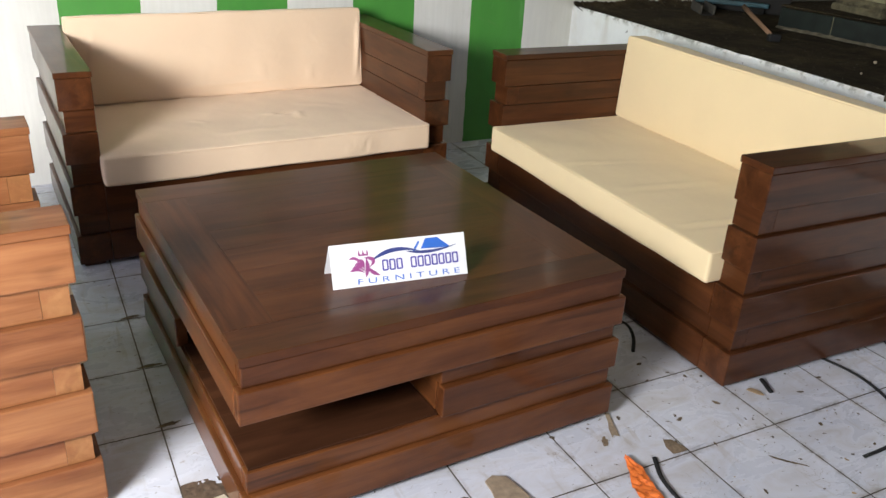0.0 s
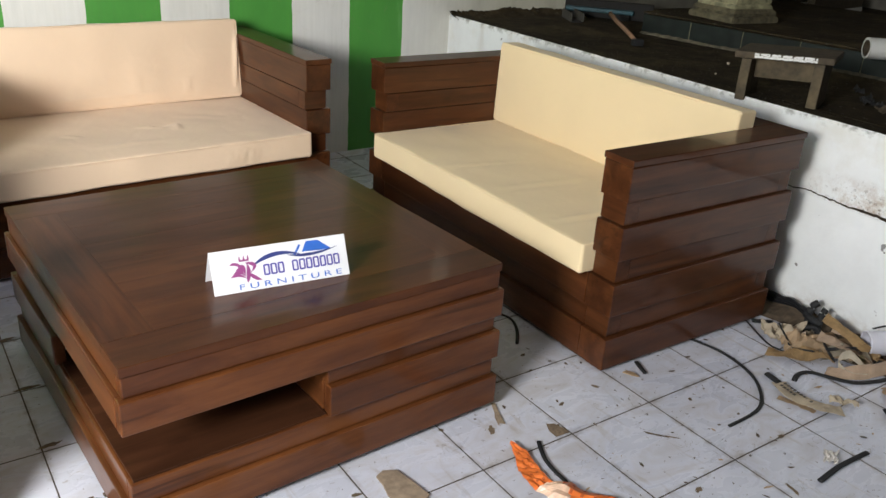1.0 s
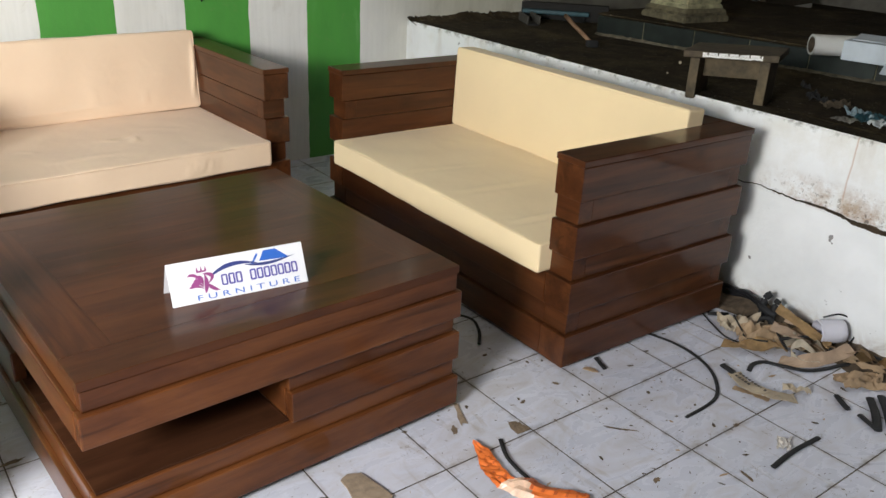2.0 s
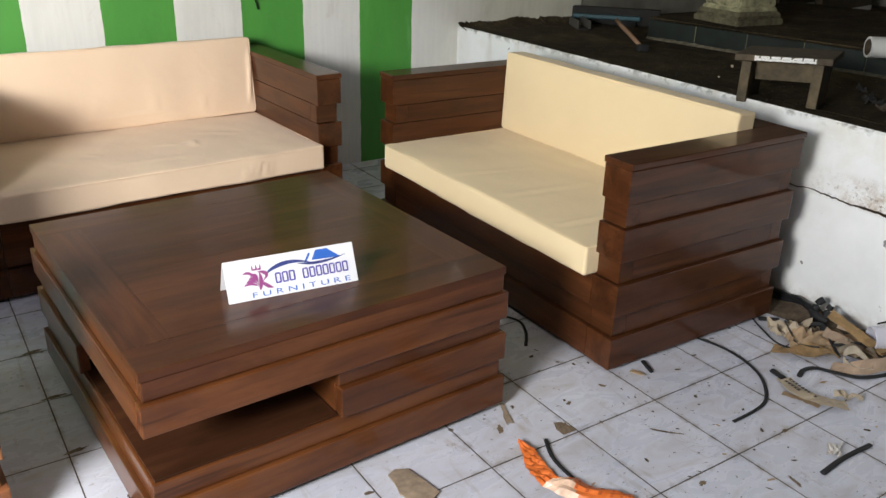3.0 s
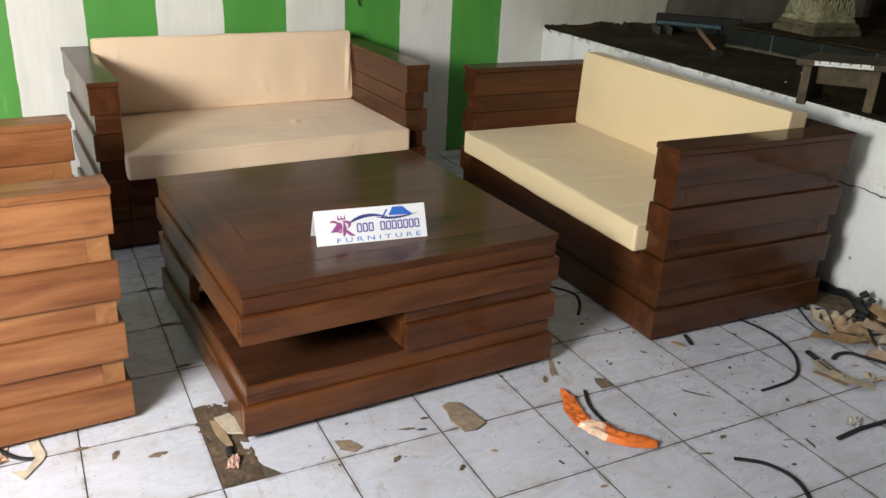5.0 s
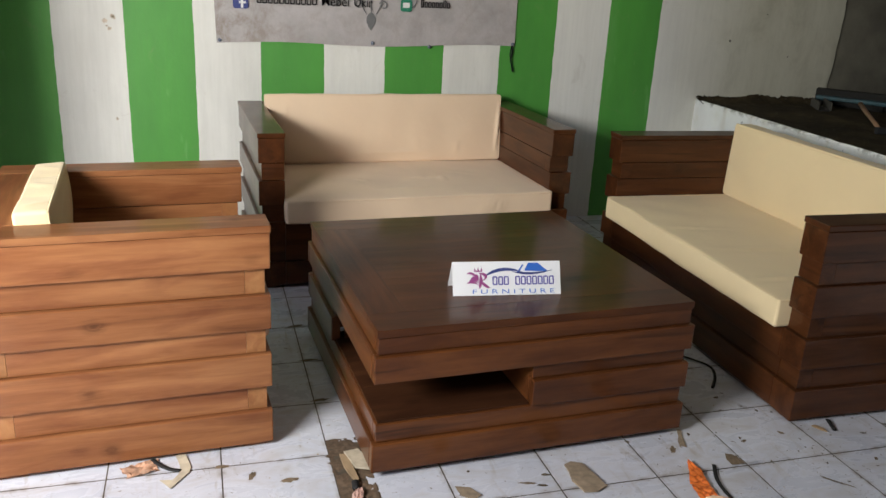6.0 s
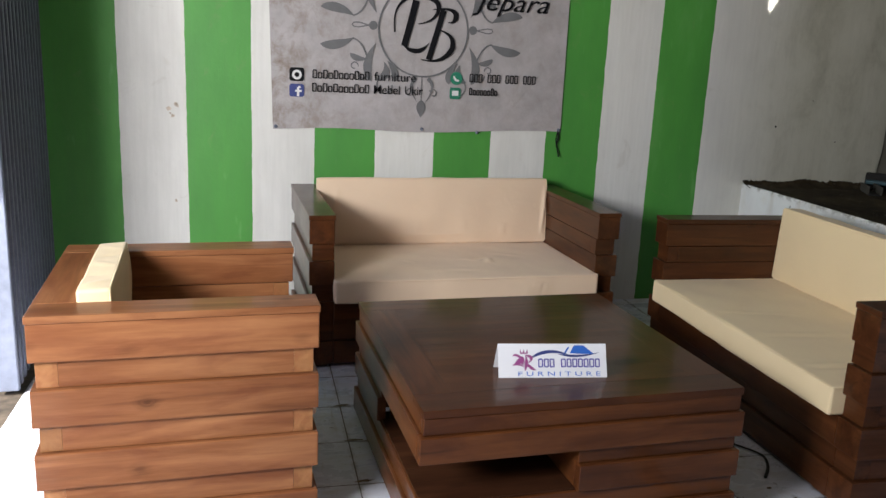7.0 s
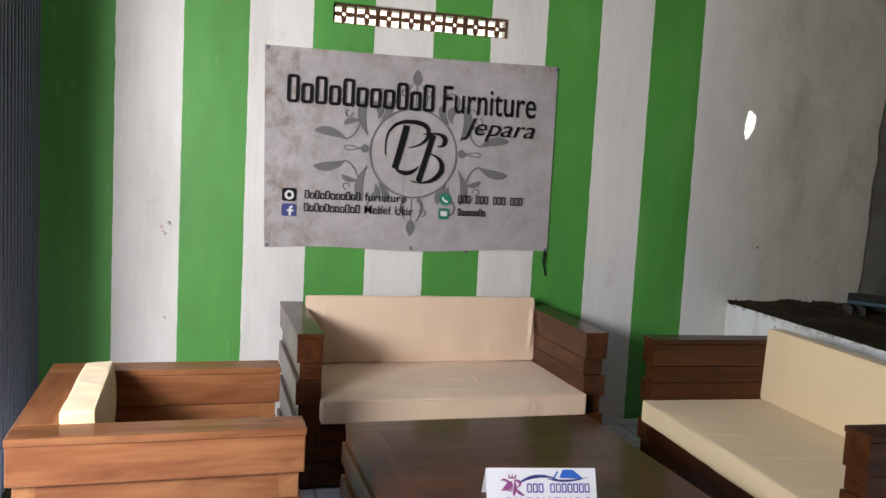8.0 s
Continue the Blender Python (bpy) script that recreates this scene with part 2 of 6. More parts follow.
def make_dark_ground():
    """Old cement floor, nearly black with dirt, with paler trodden patches and specks."""
    w = Nodes("dark_dirty_cement")
    pos = w.coords((1, 1, 1), world_space=True)
    big = w.noise(pos, 3.2, 5, 0.65, 0.6)
    mid = w.noise(pos, 14, 5, 0.7)
    col = w.ramp(w.math("ADD", w.math("MULTIPLY", big, 0.6), w.math("MULTIPLY", mid, 0.4)), [(0.34, (0.011, 0.0085, 0.0046)), (0.5, (0.031, 0.0228, 0.0122)), (0.66, (0.076, 0.056, 0.030))])
    col = w.mix(w.ramp(w.noise(pos, 60, 3), [(0.66, 0.0), (0.73, 0.7)]), col, (0.17, 0.15, 0.125))
    chalk = w.noise(w.coords((1.0, 2.6, 1), world_space=True), 7, 6, 0.75, 1.0)
    col = w.mix(w.math("MULTIPLY", w.ramp(chalk, [(0.56, 0.0), (0.70, 1.0)]), 0.4), col, (0.135, 0.105, 0.064))
    grit = w.n("ShaderNodeTexVoronoi", Scale=34.0)
    w.link(pos, grit.inputs["Vector"])
    col = w.mix(w.ramp(grit.outputs["Distance"], [(0.06, 0.75), (0.13, 0.0)]), col, (0.30, 0.28, 0.24))
    w.bump(w.math("ADD", mid, w.noise(pos, 70, 3)), 0.6, 0.01)
    return w.set(col, 0.95, Specular_IOR_Level=0.15)


dark_cement = make_dark_ground()
grey_cement = make_plain("bare_grey_cement", (0.15, 0.14, 0.12), 0.9, 12, 0.4, 0.4)
ceiling_paint = make_plain("ceiling_board", (0.36, 0.33, 0.30), 0.8, 10, 0.15)
yard_concrete = make_plain("pale_yard_concrete", (0.33, 0.315, 0.295), 0.9, 12, 0.25, 0.3)
gate_steel = make_plain("blue_grey_gate_steel", (0.15, 0.17, 0.23), 0.5, 25, 0.25, 0.1, 0.2)
paper_white = make_plain("white_card", (0.8, 0.8, 0.84), 0.5, 8, 0.03, 0.02)


# ---- mesh helpers ----
def link_mesh(name, bm, mat, smooth=False):
    me = bpy.data.meshes.new(name)
    bm.to_mesh(me)
    bm.free()
    for m in mat if isinstance(mat, (list, tuple)) else [mat]:
        me.materials.append(m)
    if smooth:
        me.polygons.foreach_set("use_smooth", [True] * len(me.polygons))
    return me


def part(name, bm, mat, parent, label="", at=None, smooth=False):
    ob = new(name, link_mesh(name, bm, mat, smooth))
    ob.parent = parent
    if at is not None:
        ob.matrix_basis = at
    return tagged(ob, label)


def thing(name, label, category, at, group="", kind=""):
    ob = new(name)
    ob.empty_display_size = 0.1
    ob.matrix_basis = at
    return tagged(ob, label, category, group, kind)


def box(lo, hi, bevel=0.0, seg=2, bm=None):
    bm = bm or bmesh.new()
    m = Matrix.LocRotScale([(a + b) / 2 for a, b in zip(lo, hi)], None, [b - a for a, b in zip(lo, hi)])
    made = bmesh.ops.create_cube(bm, size=1, matrix=m)["verts"]
    if bevel:
        edges = list({e for v in made for e in v.link_edges})
        bmesh.ops.bevel(bm, geom=edges, offset=bevel, segments=seg, affect="EDGES", profile=0.6)
    return bm


def solid(name, lo, hi, mat, label, category, bevel=0.0, kind="structure"):
    ob = new(name, link_mesh(name, box(lo, hi, bevel), mat))
    return tagged(ob, label, category, kind=kind)


BOARDS = {}


def board(parent, name, lo, hi, mat=None, bevel=0.0035, label=""):
    """A board of a piece of furniture; its own x runs along its length, so that the grain follows it."""
    size = [b - a for a, b in zip(lo, hi)]
    mid = [(a + b) / 2 for a, b in zip(lo, hi)]
    axis = size.index(max(size))
    turn = [pose(0, 0, 0), pose(0, 0, 0, 0, 0, 90), pose(0, 0, 0, 0, -90, 0)][axis]
    dims = [size, [size[1], size[0], size[2]], [size[2], size[1], size[0]]][axis]
    key = (name, tuple(round(d, 4) for d in dims), (mat or teak).name)
    if key not in BOARDS:
        BOARDS[key] = link_mesh(name, box([-d / 2 for d in dims], [d / 2 for d in dims], bevel), mat or teak)
    ob = new(name, BOARDS[key])
    ob.parent = parent
    ob.matrix_basis = Matrix.Translation(mid) @ turn
    return tagged(ob, label)


def rounded(lx, ly, lz, r, puff=0.0, wrinkle=0.0, seed=0, folds=(), cuts=90):
    """A stuffed cushion: a box with soft round edges, bulging faces and faint creases."""
    bm = bmesh.new()
    bmesh.ops.create_cube(bm, size=2)
    bmesh.ops.subdivide_edges(bm, edges=bm.edges[:], cuts=cuts, use_grid_fill=True)
    h = (lx / 2, ly / 2, lz / 2)
    for v in bm.verts:
        u = [max(-1, min(1, c)) for c in v.co]
        # crowd the cuts towards the edges
        u = [math.copysign(1 - (1 - abs(c)) ** 1.5, c) for c in u]
        p = Vector([c * k for c, k in zip(u, h)])
        core = Vector([max(-(k - r), min(k - r, c)) for c, k in zip(p, h)])
        d = p - core
        if d.length > 1e-9:
            p = core + d.normalized() * r
        thin = h.index(min(h))
        a, b = [i for i in range(3) if i != thin]
        swell = (1 - u[a] ** 4) * (1 - u[b] ** 4)
        p[thin] += math.copysign(1, u[thin]) * puff * swell if abs(u[thin]) > 0.5 else 0
        q = p * 7 + Vector((seed * 3.1, seed, 0))
        out = d.normalized() if d.length > 1e-9 else Vector()
        p += out * wrinkle * noise.noise(q)
        lift = 0.0
        for (fx, fy, fz), (dx, dy, dz), width, amp in folds:
            # a fold is a short ridge: middle, half length with direction, width, height
            along = Vector((dx, dy, dz))
            rel = p - Vector((fx, fy, fz))
            k = rel.dot(along) / along.length_squared
            if abs(k) < 1:
                off = (rel - along * k).length
                if off < width * 2.5:
                    lift += amp * (1 - k * k) * math.exp(-(off / width) ** 2)
        v.co = p + out * lift
    return bm


def tube(points, radius, sides=6, closed=False, bm=None):
    """A round cord along points."""
    bm = bm or bmesh.new()
    pts = [Vector(p) for p in points]
    rings = []
    n = len(pts)
    for i, p in enumerate(pts):
        a = pts[i - 1] if (i or closed) else p
        b = pts[(i + 1) % n] if (i < n - 1 or closed) else p
        d = (b - a).normalized()
        up = Vector((0, 0, 1)) if abs(d.z) < 0.9 else Vector((1, 0, 0))
        s = d.cross(up).normalized()
        w = s.cross(d)
        rad = radius(i / max(1, n - 1)) if callable(radius) else radius
        rings.append([bm.verts.new(p + (s * math.cos(k) + w * math.sin(k)) * rad) for k in [2 * math.pi * j / sides for j in range(sides)]])
    for i in range(n if closed else n - 1):
        r0, r1 = rings[i], rings[(i + 1) % n]
        for j in range(sides):
            bm.faces.new((r0[j], r0[(j + 1) % sides], r1[(j + 1) % sides], r1[j]))
    if not closed:
        bm.faces.new(rings[0][::-1])
        bm.faces.new(rings[-1])
    bmesh.ops.recalc_face_normals(bm, faces=bm.faces[:])
    return bm


# ---- the shell of the shop ----
WALL_Y = 2.5
VENT = (0.085, 1.026, 2.108, 2.212)


def back_wall():
    bm = bmesh.new()
    x0, x1, z0, z1 = VENT
    for lo, hi in (((-1.4, 0), (x0, 3.2)), ((x0, 0), (x1, z0)), ((x0, z1), (x1, 3.2)), ((x1, 0), (3.38, 3.2))):
        box((lo[0], WALL_Y, lo[1]), (hi[0], WALL_Y + 0.14, hi[1]), bm=bm)
    # the plaster stops short of the corner in a ragged edge
    ragged = [(0.0, 3.39), (0.79, 3.395), (0.91, 3.41), (1.0, 3.409), (1.2, 3.421), (1.42, 3.413), (1.58, 3.438), (1.77, 3.425), (1.96, 3.452), (2.3, 3.465), (2.7, 3.49), (3.2, 3.51)]
    edge = []
    for (za, xa), (zb, xb) in zip(ragged, ragged[1:]):
        for k in range(10):
            z = za + (zb - za) * k / 10
            edge.append((xa + (xb - xa) * k / 10 + 0.006 * noise.noise((z * 9, 0, 3)) + 0.003 * noise.noise((z * 40, 0, 3)), z))
    edge.append((3.51, 3.2))
    front = [(bm.verts.new((3.379, WALL_Y + 0.001, z)), bm.verts.new((x, WALL_Y + 0.003, z)), bm.verts.new((x, 2.518, z))) for x, z in edge]
    for p, q in zip(front, front[1:]):
        bm.faces.new((p[0], p[1], q[1], q[0]))
        bm.faces.new((p[1], p[2], q[2], q[1]))
    return tagged(new("wall_north", link_mesh("wall_north", bm, striped)), "plastered wall with broad hand-painted white and green vertical stripes", "wall", kind="structure")


back_wall()
solid("wall_north_far", (3.38, 2.516, 0.3), (6.2, 2.92, 3.2), weathered_cement, "bare grey cement wall behind the raised platform", "wall")
solid("wall_return", (3.30, 2.64, 0.3), (3.379, 2.92, 3.2), weathered_cement, "grey cement corner of the wall", "wall")
solid("wall_east", (6.2, -4.2, 0.0), (6.34, 2.92, 3.2), grey_cement, "bare cement wall in the shade", "wall")
solid("wall_south", (-1.4, -4.34, -0.02), (6.34, -4.2, 3.2), grey_cement, "plain grey cement wall", "wall")
# unseen west wall, added so that its end cuts off part of the daylight
solid("wall_west", (-1.42, -4.2, -0.02), (-1.28, -1.75, 2.65), grey_cement, "unseen grey wall beside the shop front, added to limit the daylight", "wall")
solid("wall_west_header", (-1.42, -4.2, 2.65), (-1.28, 2.5, 3.2), old_white, "plaster beam over the open shop front", "wall")


def ceiling():
    """Boards with one small torn gap, through which a spot of sun falls on the wall."""
    spot = Vector((2.535, WALL_Y, 1.745))
    leaf = ((-0.010, 0.084), (0.030, 0.060), (0.032, 0.022), (0.018, -0.028), (-0.020, -0.086), (-0.033, -0.053), (-0.031, 0.012), (-0.022, 0.062))
    bm = bmesh.new()
    loops = [[(-1.42, -4.34), (6.34, -4.34), (6.34, 2.92), (-1.42, 2.92)], []]
    for dx, dz in leaf:
        p = spot + Vector((dx, 0, dz))
        p -= SUN_DIR * ((3.2 - p.z) / -SUN_DIR.z)
        loops[1].append((p.x, p.y))
    edges = []
    for loop in loops:
        vs = [bm.verts.new((px, py, 3.2)) for px, py in loop]
        edges += [bm.edges.new((vs[k], vs[(k + 1) % len(vs)])) for k in range(len(vs))]
    bmesh.ops.triangle_fill(bm, use_beauty=True, edges=edges)
    out = bmesh.ops.extrude_face_region(bm, geom=bm.faces[:])
    for v in out["geom"]:
        if isinstance(v, bmesh.types.BMVert):
            v.co.z += 0.004
    bmesh.ops.recalc_face_normals(bm, faces=bm.faces[:])
    tagged(new("ceiling", link_mesh("ceiling", bm, ceiling_paint)), "plain dull ceiling boards with one small gap", "ceiling", kind="structure")


ceiling()
# unseen slab, added outside to hold direct sun back from the shop
solid("awning", (-2.5, -9.0, 3.75), (-1.43, 6.0, 3.82), grey_cement, "unseen slab added above the shop front to stop the sun", "roof")
# backdrop added behind the vent so that its holes look bright and warm
solid("neighbour_wall", (-3.0, 5.2, -0.4), (8.0, 5.4, 4.6), make_old_white("sunlit_cream_plaster", (0.80, 0.72, 0.56)), "pale cream wall added outside to brighten the vent holes", "wall")
solid("floor", (-1.42, -4.2, -0.12), (2.62, 2.5, -0.0009), grout, "bed of dirty grout under white floor tiles", "floor")

ground = new("ground", link_mesh("ground", box((-60, -60, -0.4), (-1.42, 60, -0.05)), yard_concrete))
tagged(ground, "sunlit pale concrete yard in front of the shop", "ground", kind="structure")


# ---- lounge furniture: stacked planks, every other one standing proud ----
def slatted_seat(name, label, category, at, W, D, H, mat, group, arm=0.108, post=None):
    t = thing(name, label, category, at, group)
    foot, cap, inset = 0.014, 0.02, 0.014
    # the proud planks are taller than the ones set back between them
    unit = (H - cap - foot) / 7
    proud, back = unit * 1.145, unit * (7 - 4 * 1.145) / 3
    x, y = W / 2, D / 2
    for sx in (-1, 1):
        for sy in (-1, 1):
            board(t, "foot", (sx * (x - 0.05) - 0.035, sy * (y - 0.05) - 0.035, 0), (sx * (x - 0.05) + 0.035, sy * (y - 0.05) + 0.035, foot + 0.004), mat)
    # caps on both arms and on the back
    z = H - cap
    for sx in (-1, 1):
        a, b = sorted((sx * (x + 0.003), sx * (x - arm - 0.003)))
        board(t, "arm_cap", (a, -y - 0.003, z), (b, y + 0.003, H), mat, 0.003)
    board(t, "back_cap", (-x + arm + 0.004, y - arm - 0.003, z), (x - arm - 0.004, y + 0.003, H), mat, 0.003)
    edge = H - cap
    for k in range(7):
        row = back if k % 2 else proud
        z1, z0 = edge - 0.001, edge - row + 0.001
        edge -= row
        d = inset if k % 2 else 0.0
        for sx in (-1, 1):
            a, b = sorted((sx * (x - d), sx * (x - arm)))
            if d:
                board(t, "arm_plank", (a, -y + d + 0.0538, z0), (b, y - d - 0.0538, z1), mat, 0.0009)
                for sy in (-1, 1):
                    c, e = sorted((sy * (y - d), sy * (y - d - 0.0535)))
                    board(t, "corner_post", (a, c, z0), (b, e, z1), post or mat, 0.0009)
            else:
                board(t, "arm_plank", (a, -y, z0), (b, y, z1), mat)
        inner = x - arm - 0.001
        board(t, "back_plank", (-inner, y - arm, z0), (inner, y - d, z1), mat)
        if k >= 4:
            board(t, "front_plank", (-inner, -y + d, z0), (inner, -y + 0.06, z1), mat)
    deck = foot + 2 * proud + back
    board(t, "seat_deck", (-x + arm + 0.002, -y + 0.062, deck - 0.03), (x - arm - 0.002, y - arm - 0.002, deck - 0.004), mat)
    return deck


def piping(lx, ly, r, z, rad=0.0024):
    pts = []
    for cx, cy, a0 in ((1, 1, 0), (-1, 1, 90), (-1, -1, 180), (1, -1, 270)):
        for k in range(4):
            a = radians(a0 + k * 30)
            pts.append((cx * (lx / 2 - r) + math.cos(a) * r, cy * (ly / 2 - r) + math.sin(a) * r, z))
    return tube(pts, rad, 5, closed=True)


def seat_cushion(at, lx, ly, lz, label, seed, folds=(), cloth=cream):
    t = thing("seat_cushion", label, "cushion", at, "lounge cushions")
    part("cover", rounded(lx, ly, lz, 0.011, 0.007, 0.005, seed, folds, 130 if folds else 60), cloth, t, smooth=True)
    part("piping", piping(lx - 0.001, ly - 0.001, 0.013, lz / 2 - 0.0035, 0.0030), cloth, t, smooth=True)
    return t


def back_cushion(at, lx, lz, ty, label, seed, folds=(), cloth=cream):
    t = thing("back_cushion", label, "cushion", at, "lounge cushions")
    part("cover", rounded(lx, ty, lz, 0.0095, 0.008, 0.005, seed, folds), cloth, t, smooth=True)
    part("piping", piping(lx - 0.003, lz - 0.003, 0.012, 0, 0.0032), cloth, t, at=pose(0, -ty / 2 + 0.0035, 0, 90, 0, 0), smooth=True)
    return t


SOFA_H = 0.678
S2, S2_W, S2_D = pose(0.602, 2.050, 0, 0, 0, 2.5), 1.432, 0.82
S3, S3_W, S3_D = pose(1.880, 0.902, 0, 0, 0, -90.9), 1.46, 0.78
CH, CH_W, CH_D = pose(-0.540, 0.750, 0, 0, 0, 93.4), 0.78, 0.735
SEAT_T = 0.098
SEAT_FOLDS = [((x, -0.369, z), (lean, 0.0, 0.032), w, a) for x, z, lean, w, a in ((0.262, -0.014, 0.010, 0.008, 0.007), (0.292, -0.004, 0.014, 0.007, 0.010), (0.318, -0.002, 0.012, 0.007, 0.012), (0.352, -0.010, 0.004, 0.008, 0.006), (0.375, -0.012, 0.006, 0.006, 0.004))]
SEAT_FOLDS += [((x, y, 0.049), (dx, dy, 0), w, a) for x, y, dx, dy, w, a in ((0.075, -0.07, 0.045, -0.03, 0.010, 0.013), (0.165, -0.10, 0.010, 0.05, 0.012, 0.014), (0.12, -0.06, 0.05, 0.02, 0.014, -0.009), (-0.22, -0.08, 0.03, -0.03, 0.010, 0.008), (-0.05, -0.24, 0.16, 0.012, 0.018, 0.004), (0.30, 0.02, 0.10, -0.05, 0.02, 0.004))]
DRAWN_FOLDS = [((x, y, 0.049), (dx, dy, 0), w, a) for x, y, dx, dy, w, a in ((-0.10, -0.16, 0.05, 0.19, 0.007, 0.009), (-0.075, -0.13, 0.055, 0.20, 0.006, -0.006), (0.16, -0.10, 0.03, 0.22, 0.008, 0.008), (0.19, -0.13, 0.03, 0.20, 0.006, -0.006), (0.46, -0.16, 0.02, 0.16, 0.008, 0.010), (0.49, -0.16, 0.02, 0.16, 0.006, -0.006))]
BACK_FOLDS = [((x, -0.038, z), (dx, 0, dz), w, a) for x, z, dx, dz, w, a in ((-0.10, -0.08, 0.02, 0.06, 0.010, 0.010), (-0.06, -0.09, 0.015, 0.05, 0.009, 0.008), (0.14, -0.07, -0.01, 0.05, 0.010, 0.009), (0.59, 0.0, 0.01, 0.13, 0.010, 0.012), (-0.52, 0.04, 0.015, 0.09, 0.010, 0.006), (0.36, -0.10, 0.01, 0.04, 0.009, 0.007), (0.0, -0.12, 0.25, 0.004, 0.012, 0.005))]
for m, wide, deep, word, tint, cloth, seat_seed, seat_folds, back_folds, back_at in (
        (S2, S2_W, S2_D, "against the striped wall", "peach cream", cream, 3, SEAT_FOLDS, BACK_FOLDS, (0.254, 0.076, -6)),
        (S3, S3_W, S3_D, "beside the low white wall", "pale yellow", yellow_cream, 8, DRAWN_FOLDS, (), (0.219, 0.088, -2))):
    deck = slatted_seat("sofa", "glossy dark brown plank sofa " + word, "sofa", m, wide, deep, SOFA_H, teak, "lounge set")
    front, rear = -deep / 2 - 0.040, deep / 2 - 0.112
    seat_cushion(m @ pose(0, (front + rear) / 2, deck + SEAT_T / 2), wide - 0.212, rear - front, SEAT_T, tint + " canvas seat cushion with piped edges on the sofa", seat_seed, seat_folds, cloth)
    mid, thick, lean = back_at
    back_cushion(m @ pose(0, mid, deck + SEAT_T + 0.170, lean), wide - 0.219, 0.334, thick, tint + " canvas back cushion leaning on the sofa back", seat_seed + 2, back_folds, cloth)
RUMPLED = [((x, y, 0.156), (dx, dy, 0), w, a) for x, y, dx, dy, w, a in ((0.20, 0.0, 0.03, 0.04, 0.016, 0.0035), (0.10, -0.01, -0.02, 0.05, 0.020, -0.003), (0.0, 0.0, 0.03, 0.045, 0.018, 0.004), (-0.12, 0.01, 0.0, 0.05, 0.022, -0.003), (-0.21, 0.0, -0.03, 0.04, 0.016, 0.0035))]
RUMPLED += [((x, -0.044, z), (dx, 0, dz), w, a) for x, z, dx, dz, w, a in ((0.21, 0.06, 0.03, 0.09, 0.014, 0.008), (-0.20, 0.05, -0.02, 0.09, 0.014, 0.008), (0.02, 0.09, 0.12, 0.02, 0.018, -0.006))]
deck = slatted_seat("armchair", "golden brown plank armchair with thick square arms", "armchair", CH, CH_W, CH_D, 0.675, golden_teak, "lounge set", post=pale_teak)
seat_cushion(CH @ pose(0, -0.055, deck + SEAT_T / 2), CH_W - 0.222, CH_D - 0.09, SEAT_T, "cream canvas seat cushion with piped edges on the armchair", 12)
back_cushion(CH @ pose(0, 0.212, deck + SEAT_T + 0.156, -2), CH_W - 0.224, 0.312, 0.088, "rumpled cream canvas back cushion leaning on the armchair back", 14, RUMPLED, yellow_cream)


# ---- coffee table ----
# darker, less glossy teak for the shelf boards
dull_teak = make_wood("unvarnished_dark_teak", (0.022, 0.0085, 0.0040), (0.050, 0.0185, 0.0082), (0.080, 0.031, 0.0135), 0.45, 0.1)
TB = pose(0.566, 0.672, 0, 0, 0, 2.8)


